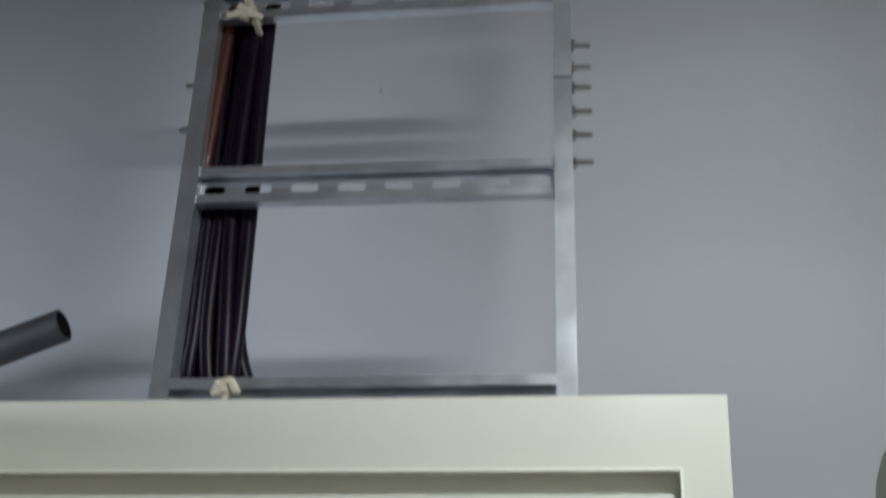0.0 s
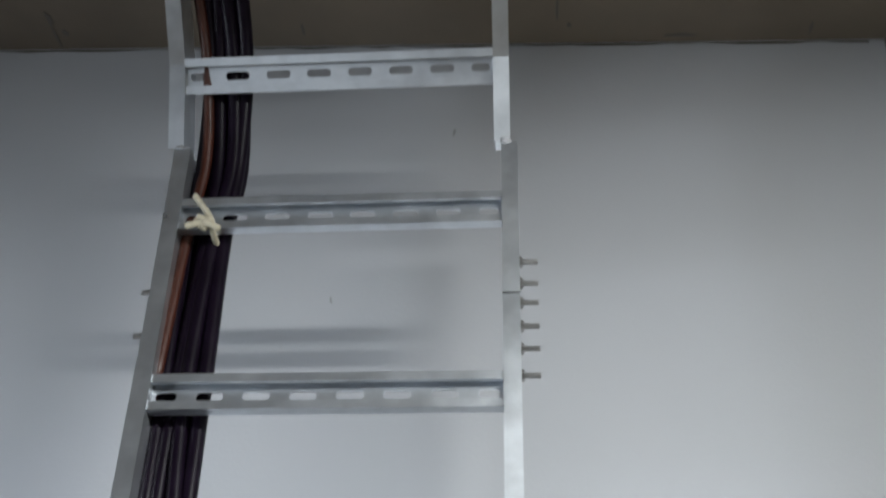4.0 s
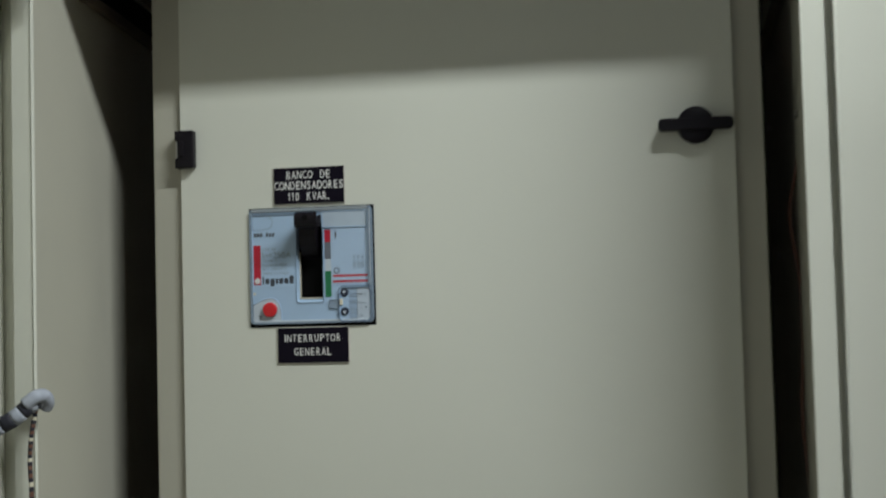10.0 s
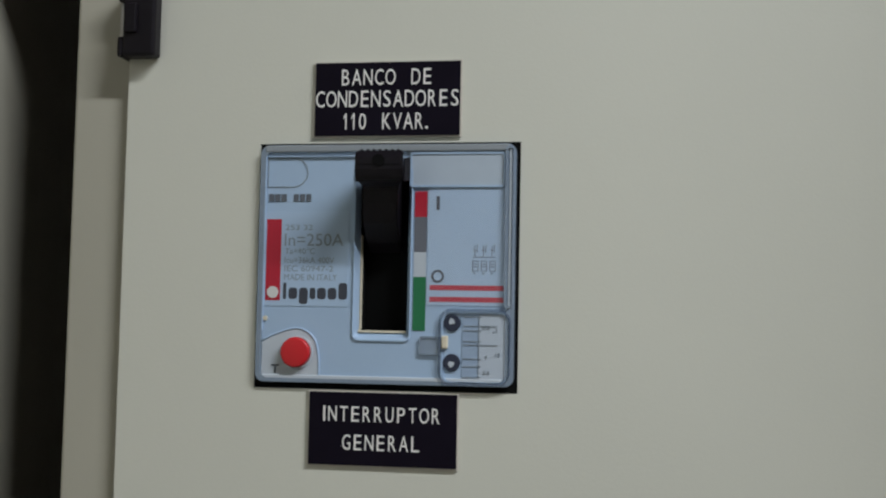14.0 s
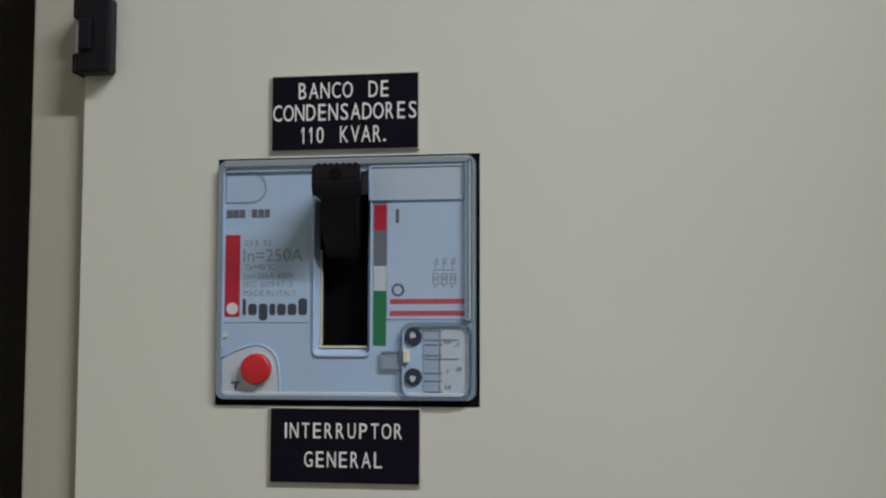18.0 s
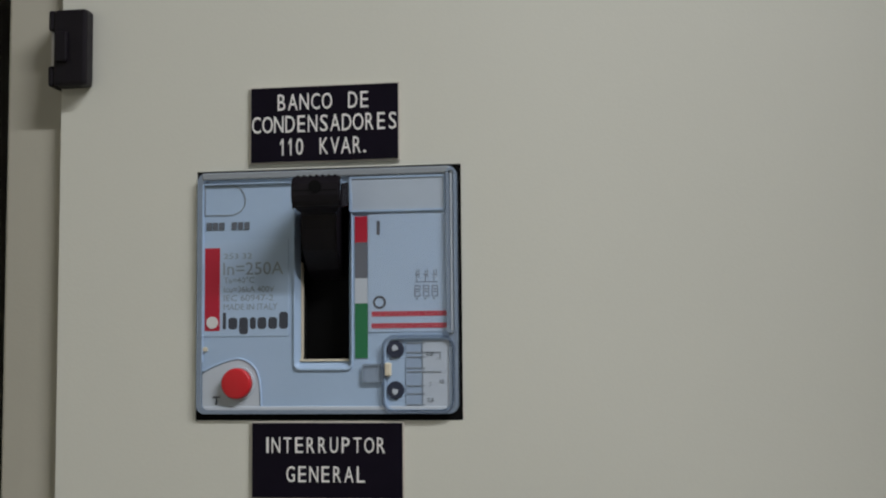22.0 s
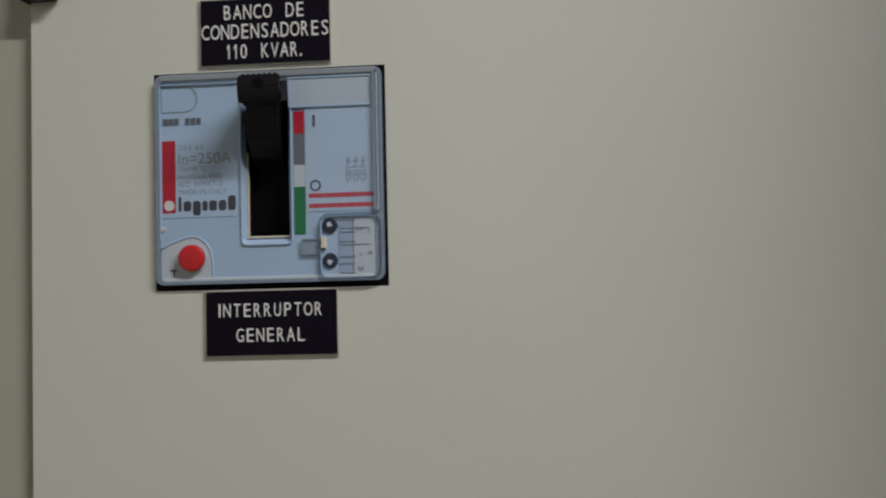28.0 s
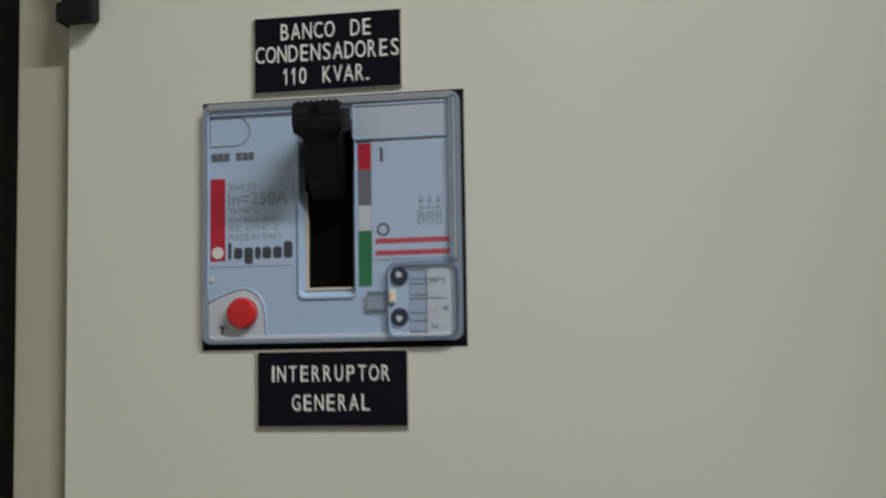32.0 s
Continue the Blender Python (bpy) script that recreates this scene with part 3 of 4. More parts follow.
part("slot_edge", funnel([(slot_out, F + 0.0004), (slot_out, F - 0.0005), (between(slot_out, slot_in, 0.10), F - 0.0008), (between(slot_out, slot_in, 0.25), F - 0.0006), (between(slot_out, slot_in, 0.45), F + 0.0008), (between(slot_out, slot_in, 0.75), F + 0.0026), (slot_in, F + 0.0032), (slot_in, F + 0.0040)]), FACE, brk, smooth=True)
part("slot_sill", box(LX0, LX1, F + 0.0022, F + 0.0045, 1.3739, 1.3748), IVORY, brk)
# clear surround
part("clear_rim", ring(rounded(0.0012, 0.1056, 1.3536, 1.4490, 0.0035), rounded(0.0032, 0.1022, 1.3552, 1.4462, 0.003), F - 0.0012, 0.0090), SMOKE, brk, "clear plastic rim of the cover")
part("cover_top", box(0.0030, 0.1030, F - 0.0016, F + 0.0004, 1.4461, 1.4490, 0.0006), RIM_TOP, brk, "clear greyish top edge of the cover")
part("cover_ridge", box(0.0040, 0.0600, F - 0.0011, F, 1.4441, 1.4447, 0.00025), FACE, brk)
part("cover_ridge", box(0.0030, 0.0037, F - 0.0010, F, 1.3740, 1.4449, 0.0003), FACE, brk)
part("cover_ridge", box(0.1030, 0.1040, F - 0.0016, F, 1.3840, 1.4470, 0.0004), FACE2, brk)
part("cover_foot", box(0.0040, 0.1010, F - 0.0010, F + 0.0002, 1.3548, 1.3566, 0.0005), FACE2, brk)
part("rim_shadow_gap", ring(rounded(0.0001, 0.1069, 1.3511, 1.4499, 0.001), rounded(0.0016, 0.1052, 1.3540, 1.4488, 0.003), 0.0006, 0.010), HOLE, brk)


# toggle: a thick curved paddle that stands at the top of its slot
def toggle():
    side = [(0.010, 1.4060, 0.0515), (0.003, 1.4100, 0.0515), (-0.006, 1.4170, 0.0522), (-0.0125, 1.4245, 0.0535), (-0.0160, 1.4300, 0.0545), (-0.0235, 1.4318, 0.0555), (-0.0252, 1.4335, 0.0556), (-0.0262, 1.4360, 0.0557), (-0.0262, 1.4405, 0.0557), (-0.0248, 1.4432, 0.0557), (-0.0150, 1.4440, 0.0548), (-0.006, 1.4405, 0.0535), (0.002, 1.4365, 0.0520), (0.010, 1.4350, 0.0515)]
    bm = bmesh.new()
    w = lambda y: 0.0070 + (0.0024 if y < -0.02 else 0.0)
    a = [bm.verts.new((x - w(y), y, z)) for y, z, x in side]
    b = [bm.verts.new((x + w(y), y, z)) for y, z, x in side]
    bm.faces.new(a)
    bm.faces.new(b[::-1])
    n = len(side)
    for i in range(n):
        bm.faces.new((a[i], b[i], b[(i + 1) % n], a[(i + 1) % n]))
    bmesh.ops.triangulate(bm, faces=[f for f in bm.faces if len(f.verts) > 4])
    bmesh.ops.bevel(bm, geom=[e for e in bm.edges if e.calc_face_angle(0) > 0.5], offset=0.0006, segments=2, affect="EDGES")
    return bm


tg = part("toggle", toggle(), BLACK, brk, "black plastic toggle in the upper position")
part("toggle_hole", disc(0.0557, 1.4392, 0.0024, -0.0268, -0.0255, 20), HOLE, tg)
for sx in (-1, 1):
    for k in range(5):
        y, z = -0.0225 + k * 0.0022, 1.4345 + 0.0004 * k
        part("side_grip", box(0.0557 + sx * 0.0094 - 0.0004, 0.0557 + sx * 0.0094 + 0.0004, y - 0.0005, y + 0.0005, z - 0.003, z + 0.006, 0.0002, 1), BLACK, tg)
part("toggle_seam", box(0.0472, 0.0642, -0.02640, -0.0258, 1.4376, 1.4379), HOLE, tg)
for k in range(7):
    x = 0.0485 + k * 0.0024
    part("grip_ridge", box(x - 0.0006, x + 0.0006, -0.0245, -0.016, 1.4430, 1.4439, 0.0003, 1), BLACK, tg)


def ink(name, x0, x1, z0, z1, mat, label="", parent=None, y=F):
    return part(name, box(x0, x1, y - 0.0003, y + 0.0002, z0, z1), mat, parent or brk, label)


# printed films, a hair proud of the face
part("rating_film", box(0.0032, 0.0384, F - 0.00022, F + 0.0002, 1.3840, 1.4222), FILM, brk, "pale printed film")
part("switch_film", box(0.0706, 0.1014, F - 0.00022, F + 0.0002, 1.3850, 1.4310), FILM, brk, "pale printed film")
# printing on the front
part("label_outline", ring([(x, z) for x, z in ((0.0040, 1.4440), (0.0040, 1.4320), (0.0160, 1.4320), (0.0188, 1.4333), (0.0205, 1.4355), (0.0210, 1.4380), (0.0205, 1.4405), (0.0188, 1.4427), (0.0160, 1.4440))],
     [(x, z) for x, z in ((0.0043, 1.4437), (0.0043, 1.4323), (0.0159, 1.4323), (0.0186, 1.4336), (0.0202, 1.4357), (0.0207, 1.4380), (0.0202, 1.4403), (0.0186, 1.4424), (0.0159, 1.4437))], F - 0.0003, F), PRINT_PALE, brk)
for k, w in enumerate((0.0022, 0.0021, 0.0022, 0.0, 0.0020, 0.0020, 0.0020)):
    if w:
        x = 0.0047 + k * 0.00262
        ink("type_mark", x, x + w, 1.4262, 1.4292, PRINT_MID)
ink("red_block", 0.0042, 0.0104, 1.3862, 1.4190, RED)
part("white_dot", disc(0.0074, 1.3895, 0.0024, F - 0.0006, F - 0.0002, 20), PAPER, brk)
# maker's mark as plain blocks
for k, (w, up, dn) in enumerate(((0.0013, 0.0066, 0), (0.0036, 0.0046, 0), (0.0036, 0.0046, 0.0020), (0.0024, 0.0046, 0), (0.0036, 0.0046, 0), (0.0036, 0.0046, 0), (0.0036, 0.0066, 0))):
    x = (0.0117, 0.0140, 0.0184, 0.0228, 0.0259, 0.0303, 0.0347)[k]
    mark = prism(rounded(x, x + w, 1.3868 - dn, 1.3868 + up, min(0.0012, w * 0.4), 3), F - 0.0003, F + 0.0002)
    part("maker_mark", mark, PRINT, brk)
for text, x0, x1, z0, z1 in (("253 32", 0.0120, 0.0235, 1.4146, 1.4168), ("In=250A", 0.0118, 0.0363, 1.4082, 1.4132), ("Ta=40\u00b0C", 0.0120, 0.0245, 1.4050, 1.4074), ("Icu=36kA 400V", 0.0120, 0.0327, 1.4013, 1.4037), ("IEC 60947-2", 0.0120, 0.0323, 1.3979, 1.4003), ("MADE IN ITALY", 0.0120, 0.0340, 1.3944, 1.3968)):
    part("printed_line", writing(text, x0, x1, z0, z1, F, 0.0003), PRINT_PALE, brk)
part("peg", disc(0.0046, 1.3790, 0.0010, F - 0.0008, F, 10), IVORY, brk)
part("trip_recess", prism([(0.0035, 1.3548), (0.0035, 1.3700), (0.0090, 1.3725), (0.0130, 1.3742), (0.0182, 1.3748), (0.0218, 1.3738), (0.0247, 1.3714), (0.0263, 1.3682), (0.0270, 1.3640), (0.0273, 1.3548)], F - 0.0004, F + 0.001), FACE2, brk, "light grey field round the trip button")
part("trip_field_edge", tube(smooth_path([(0.0035, F - 0.0003, 1.3700), (0.0090, F - 0.0003, 1.3727), (0.0182, F - 0.0003, 1.3752), (0.0247, F - 0.0003, 1.3718), (0.0270, F - 0.0003, 1.3650), (0.0275, F - 0.0003, 1.3548)], 4), 0.0005, 6), FACE, brk, smooth=True)
part("trip_collar", ring([(0.0181 + 0.0067 * math.cos(a * math.tau / 24), 1.3655 + 0.0067 * math.sin(a * math.tau / 24)) for a in range(24)], [(0.0181 + 0.0061 * math.cos(a * math.tau / 24), 1.3655 + 0.0061 * math.sin(a * math.tau / 24)) for a in range(24)], F - 0.0012, F - 0.0002), FACE2, brk)
part("trip_button", disc(0.0181, 1.3655, 0.0060, F - 0.0038, F, 32, 0.0008), BUTTON, brk, "round red trip button", True)
part("trip_letter", writing("T", 0.0078, 0.0109, 1.3572, 1.3605, F - 0.0004, 0.0003, 0.01), PRINT, brk)
ink("position_field", 0.0652, 0.0702, 1.4200, 1.4302, RED)
ink("position_field", 0.0652, 0.0702, 1.4060, 1.4200, GREY)
ink("position_field", 0.0652, 0.0702, 1.3962, 1.4060, FACE2)
ink("position_field", 0.0652, 0.0702, 1.3750, 1.3962, GREEN)
ink("on_mark", 0.0739, 0.0752, 1.4228, 1.4283, PRINT)
part("off_mark", ring([(0.0749 + 0.0026 * math.cos(a * math.tau / 24), 1.3965 + 0.0026 * math.sin(a * math.tau / 24)) for a in range(24)], [(0.0749 + 0.0017 * math.cos(a * math.tau / 24), 1.3965 + 0.0017 * math.sin(a * math.tau / 24)) for a in range(24)], F - 0.0003, F), PRINT, brk)
ink("red_stripe", 0.0718, 0.1012, 1.3910, 1.3930, RED)
ink("red_stripe", 0.0718, 0.1012, 1.3864, 1.3884, RED)
for k in range(3):
    x = 0.0895 + k * 0.0034
    ink("pole_symbol", x, x + 0.0003, 1.4045, 1.4088, PRINT_SYM)
    ink("pole_symbol", x + 0.0009, x + 0.0012, 1.4060, 1.4092, PRINT_SYM)
    part("pole_symbol", ring([(x - 0.0008, 1.3985), (x + 0.0016, 1.3985), (x + 0.0016, 1.4028), (x - 0.0008, 1.4028)], [(x - 0.0005, 1.3988), (x + 0.0013, 1.3988), (x + 0.0013, 1.4025), (x - 0.0005, 1.4025)], F - 0.0003, F), PRINT_SYM, brk)
    ink("pole_symbol", x - 0.0003, x + 0.0011, 1.4002, 1.4006, PRINT_SYM)
    ink("pole_symbol", x - 0.0003, x + 0.0011, 1.4012, 1.4016, PRINT_SYM)
ink("pole_symbol", 0.0889, 0.0979, 1.4040, 1.4043, PRINT_SYM)
for k in range(3):
    ink("pole_symbol", 0.0893 + 0.0034 * k, 0.0900 + 0.0034 * k, 1.3974, 1.3980, PRINT_SYM)
    ink("pole_symbol", 0.0889 + 0.0034 * k, 0.0904 + 0.0034 * k, 1.4068, 1.4071, PRINT_SYM)
# clear label window and the clear right-hand field
win = part("label_window", ring(rounded(0.0632, 0.1012, 1.4318, 1.4458, 0.0008, 2), rounded(0.0638, 0.1006, 1.4326, 1.4450, 0.0006, 2), F - 0.0010, F), FACE, brk)
part("label_window_pane", box(0.0637, 0.1007, F - 0.0006, F + 0.0001, 1.4325, 1.4451), PALEBLUE, win, "empty grey label strip")
part("field_cover", box(0.0706, 0.1022, F - 0.0014, F - 0.0009, 1.3852, 1.4312, 0.0002, 1), CLEAR, brk, "clear cover over the switch marks")
# adjusting window
adj = part("setting_window", ring(rounded(0.0760, 0.1044, 1.3538, 1.3838, 0.0050), rounded(0.0769, 0.1039, 1.3547, 1.3827, 0.0041), F - 0.0020, F + 0.001), TINT, brk, "clear setting window with thick tinted edges")
part("window_lip", ring(rounded(0.0769, 0.1039, 1.3547, 1.3827, 0.0041), rounded(0.0776, 0.1034, 1.3553, 1.3821, 0.0037), F - 0.0012, F - 0.0004), FACE, adj)
part("setting_floor", prism(rounded(0.0776, 0.1039, 1.3546, 1.3829, 0.0040), F - 0.0003, F + 0.001), FACE, adj)
ink("setting_field", 0.0852, 0.0918, 1.3568, 1.3812, SLATE, parent=adj, y=F - 0.0003)
ink("setting_scale", 0.0918, 0.1028, 1.3562, 1.3816, SCALE, parent=adj, y=F - 0.0003)
for z in (1.3570, 1.3612, 1.3642, 1.3696, 1.3710, 1.3752, 1.3770, 1.3806):
    ink("scale_line", 0.0858, 0.0928 if z not in (1.3696, 1.3770) else 0.0990, z, z + 0.0003, PRINT_PALE, parent=adj, y=F - 0.0006)
ink("scale_line", 0.0917, 0.0920, 1.3568, 1.3812, PRINT_PALE, parent=adj, y=F - 0.0006)
for text, x0, x1, z0, z1 in (("0,8", 0.0935, 0.0962, 1.3757, 1.3773), (",1", 0.0975, 0.0990, 1.3745, 1.3765), ("7", 0.0945, 0.0953, 1.3640, 1.3656), ("10", 0.0985, 0.1002, 1.3652, 1.3668), ("3,5", 0.0937, 0.0962, 1.3582, 1.3598)):
    part("scale_figure", writing(text, x0, x1, z0, z1, F - 0.0006, 0.0003), PRINT_PALE, adj)
for z, a in ((1.3782, -0.2), (1.3627, 0.15)):
    dl = part("setting_dial", disc(0.0812, z, 0.0034, F - 0.0012, F, 24, 0.0004), NAVY, brk, "dark navy screw dial")
    turn = Matrix.Translation((0.0812, 0, z)) @ Matrix.Rotation(a + (0 if z > 1.37 else math.pi), 4, "Y")
    part("dial_slot", moved(prism([(-0.0011, -0.0004), (0.0011, -0.0004), (0.0011, 0.0010), (0.0, 0.0021), (-0.0011, 0.0010)], F - 0.0015, F - 0.0011), turn), FACE2, dl)
part("seal_peg", box(0.0772, 0.0797, F - 0.0024, F, 1.3680, 1.3732, 0.0006), IVORY, brk, "ivory sealing peg")
part("seal_tab", ring(rounded(0.0682, 0.0768, 1.3655, 1.3728, 0.0008, 2), rounded(0.0690, 0.0762, 1.3662, 1.3721, 0.0005, 2), F - 0.0014, F), SMOKE, brk, "clear sealing tab")
part("tab_pane", box(0.0690, 0.0762, F - 0.0009, F - 0.0002, 1.3662, 1.3721), SMOKE, brk)
part("clear_front", ring(rounded(0.1016, 0.1052, 1.3845, 1.4480, 0.0012, 3), rounded(0.1024, 0.1046, 1.3853, 1.4472, 0.0006, 3), F - 0.0022, F), SMOKE, brk)

# ---- engraved plates on the inner door ----
up = thing("name_plate", "black engraved plastic plate with white capitals, above the breaker", "label plate", (0.053, 0, 1.468), "engraved plates")
part("plate_core", box(0.0224, 0.0832, -0.0011, -0.0001, 1.4522, 1.4832), PLATE_EDGE, up)
part("plate_face", box(0.0230, 0.0826, -0.0016, -0.0011, 1.4528, 1.4826), PLATE, up)
for text, x0, x1, z0, z1 in (("BANCO  DE", 0.0338, 0.0709, 1.4733, 1.4798), ("CONDENSADORES", 0.0235, 0.0822, 1.4644, 1.4711), ("110  KVAR.", 0.0347, 0.0696, 1.4553, 1.4619)):
    part("engraved_line", engraved(text, x0, x1, z0, z1, -0.0016), LETTER, up, "white engraved capitals")
lo = thing("name_plate", "black engraved plastic plate with white capitals, below the breaker", "label plate", (0.053, 0, 1.336), "engraved plates")
part("plate_core", box(0.0233, 0.0842, -0.0011, -0.0001, 1.3208, 1.3507), PLATE_EDGE, lo)
part("plate_face", box(0.0239, 0.0836, -0.0016, -0.0011, 1.3214, 1.3501), PLATE, lo)
for text, x0, x1, z0, z1 in (("INTERRUPTOR", 0.0297, 0.0770, 1.3386, 1.3446), ("GENERAL", 0.0377, 0.0690, 1.3274, 1.3335)):
    part("engraved_line", engraved(text, x0, x1, z0, z1, -0.0016), LETTER, lo, "white engraved capitals")

# ---- the cable ladder ----
ladder = thing("cable_ladder", "galvanised steel cable ladder rising from the cabinet, bent below the ceiling", "cable ladder", (0.154, 0.05, 1.826))
KINKS = [(0.0376, 1.8006), (0.0995, 2.26), (0.1225, 2.488), (0.082, 2.590), (0.010, 2.6705), (-0.087, 2.721), (-0.278, 2.7265), (-0.9, 2.735)]   # y, z of the front edges
SHIFT = -0.009      # the bent upper length sits a little to one side
RX0, RX1 = -0.0455, 0.3525      # inner faces of the rails


def along(a, b):
    return (Vector((0, b[0] - a[0], b[1] - a[1]))).normalized()


def rail(x_in, x_out, a, b, depth=0.055, sheet=0.002, cut=0.004):
    """A length of channel with its web inside and two flanges pointing outwards."""
    d = along(a, b)
    n = Vector((0, d.z, -d.y))          # away from the camera's side
    bm = bmesh.new()
    sg = 1 if x_out > x_in else -1
    prof = [(x_out, 0), (x_in, 0), (x_in, depth), (x_out, depth), (x_out, depth - sheet), (x_in + sg * sheet, depth - sheet), (x_in + sg * sheet, sheet), (x_out, sheet)]
    ends = []
    for p, off in ((a, cut), (b, -cut)):
        o = Vector((0, p[0], p[1])) + d * off
        ends.append([bm.verts.new(o + n * q + Vector((x, 0, 0))) for x, q in prof])
    e0, e1 = ends
    for i in range(8):
        bm.faces.new((e0[i], e0[(i + 1) % 8], e1[(i + 1) % 8], e1[i]))
    for e in (e0, e1):
        for q in ((0, 1, 6, 7), (1, 2, 5, 6), (2, 3, 4, 5)):
            bm.faces.new([e[i] for i in q])
    return bm


for k, (a, b) in enumerate(zip(KINKS, KINKS[1:])):
    cut = -0.0005 if k else 0.0
    dx = SHIFT if k > 1 else 0.0
    part("side_rail", rail(RX0 + dx, RX0 + dx - 0.0205, a, b, cut=cut), GALV, ladder)
    part("side_rail", rail(RX1 + dx, RX1 + dx + 0.0205, a, b, cut=cut), GALV, ladder)


def rung():
    """Slotted strut, open to the front: x along it, y its depth, z across it, from x = 0."""
    length, h, dep, lip = RX1 - RX0, 0.0225, 0.013, 0.0095
    bm = bmesh.new()

    def strip(p, q):
        bm.faces.new([bm.verts.new(v) for v in ((0, *p), (length, *p), (length, *q), (0, *q))])
    for s in (1, -1):
        strip((0.004, s * (h - lip)), (0, s * (h - lip)))
        strip((0, s * (h - lip)), (0, s * h))
        strip((0, s * h), (dep, s * h))
        strip((dep, s * h), (dep, s * 0.008))
    pitch, half, hh = 0.0533, 0.0155, 0.0052
    for i in range(-1, 8):
        c = 0.0125 + 0.0533 * i
        x0, x1 = max(0.0, c - pitch / 2), min(length, c + pitch / 2)
        s0, s1 = c - half, c + half
        if x1 <= 0.001:
            continue
        if s0 < 0.001 or s1 > length - 0.001:
            s0, s1 = max(s0, x0 + 0.004), min(s1, x1 - 0.004)
            if s1 - s0 < 0.008:
                strip_pts = ((x0, dep, -0.008), (x1, dep, -0.008), (x1, dep, 0.008), (x0, dep, 0.008))
                bm.faces.new([bm.verts.new(v) for v in strip_pts])
                continue
        r = 0.004
        outer_p = [(x0, -0.008), (s0 + r, -0.008), (s1 - r, -0.008), (x1, -0.008), (x1, -hh + r), (x1, hh - r), (x1, 0.008), (s1 - r, 0.008), (s0 + r, 0.008), (x0, 0.008), (x0, hh - r), (x0, -hh + r)]
        inner_p = [(s0 + r * 0.3, -hh + r * 0.3), (s0 + r, -hh), (s1 - r, -hh), (s1 - r * 0.3, -hh + r * 0.3), (s1, -hh + r), (s1, hh - r), (s1 - r * 0.3, hh - r * 0.3), (s1 - r, hh), (s0 + r, hh), (s0 + r * 0.3, hh - r * 0.3), (s0, hh - r), (s0, -hh + r)]
        o = [bm.verts.new((x, dep, z)) for x, z in outer_p]
        q = [bm.verts.new((x, dep, z)) for x, z in inner_p]
        for j in range(12):
            bm.faces.new((o[j], o[(j + 1) % 12], q[(j + 1) % 12], q[j]))
    bmesh.ops.remove_doubles(bm, verts=bm.verts[:], dist=0.00005)
    return bm


RUNGS = [(0.047, 1.880, 8, 0), (0.0865, 2.1345, 8, 0), (0.1165, 2.3870, 5, 0.5), (0.0900, 2.5790, -32, 0.8), (-0.045, 2.6950, -60, 0.8), (-0.262, 2.7265, -84, 0.8), (-0.512, 2.7320, -89, 0.8), (-0.762, 2.7350, -89, 0.8)]
rung_mesh = mesh_of("rung", rung(), GALV)
for y, z, lean, tip in RUNGS:
    r = new("rung", rung_mesh)
    r.parent = ladder
    r.matrix_basis = Matrix.Translation(Vector((RX0 + (SHIFT if z > 2.5 else 0.0), y, z - 0.2 * math.sin(radians(tip)))) - ladder.location) @ Matrix.Rotation(radians(-tip), 4, "Y") @ Matrix.Rotation(radians(-lean), 4, "X")
    so = r.modifiers.new("sheet", "SOLIDIFY")
    so.thickness, so.offset = 0.0018, 0.0


def bolt(x0, x1, y, z):
    bm = tube([(x0, y, z), (x1, y, z)], 0.0033, 10)
    s = 1 if x1 > x0 else -1
    join(bm, tube([(x0 + s * 0.004, y, z), (x0 + s * 0.010, y, z)], 0.0070, 6))
    return bm


for lift in (0.0, 0.0355, 0.0660, 0.0985, 0.1260, 0.1570):
    z = 2.164 + lift
    part("splice_bolt", bolt(RX1 + 0.0140, RX1 + 0.0425, 0.119 + (z - 2.149) * 0.11, z), ZINC, ladder, "zinc plated bolt and nut")
for z, out in ((2.163, 0.029), (2.223, 0.0430), (2.285, 0.0425), (2.314, 0.031)):
    part("splice_bolt", bolt(RX0 - 0.0140, RX0 - out + 0.002, 0.119 + (z - 2.149) * 0.11, z), ZINC, ladder, "zinc plated bolt and nut")
d = along(KINKS[0], KINKS[1])
for x0, x1 in ((RX1 + 0.002, RX1 + 0.005), (RX0 - 0.005, RX0 - 0.002)):
    sp = box(x0, x1, 0.008, 0.047, -0.11, 0.11)
    part("splice_plate", moved(sp, Matrix.Translation((0, 0.0945, 2.235)) @ Matrix.Rotation(-math.atan2(d.y, d.z), 4, "X")), GALV, ladder)

ZINC_DULL = material("crumpled_zinc", (0.50, 0.50, 0.52), 0.55, metal=0.6, vary=0.3, scale=120)
# crumpled metal where the flanges are cut and bent, and the butt joint of the right rail
for k, (x, sg, y, z) in enumerate(((RX1 + 0.006, 1, 0.1215, 2.488), (RX0 - 0.012, -1, 0.1215, 2.488))):
    rnd = random.Random(60 + k)
    lump = bmesh.new()
    bmesh.ops.create_icosphere(lump, subdivisions=2, radius=1.0)
    for v in lump.verts:
        v.co *= rnd.uniform(0.75, 1.15)
    part("bent_flange", moved(lump, Matrix.Translation((x, y, z)) @ Matrix.Diagonal((0.0078, 0.0030, 0.0055 - 0.003 * k, 1))), ZINC_DULL, ladder)
part("rail_joint", box(RX1 - 0.0004, RX1 + 0.0209, 0.0985, 0.1005, 2.2594, 2.2606), HOLE, ladder)

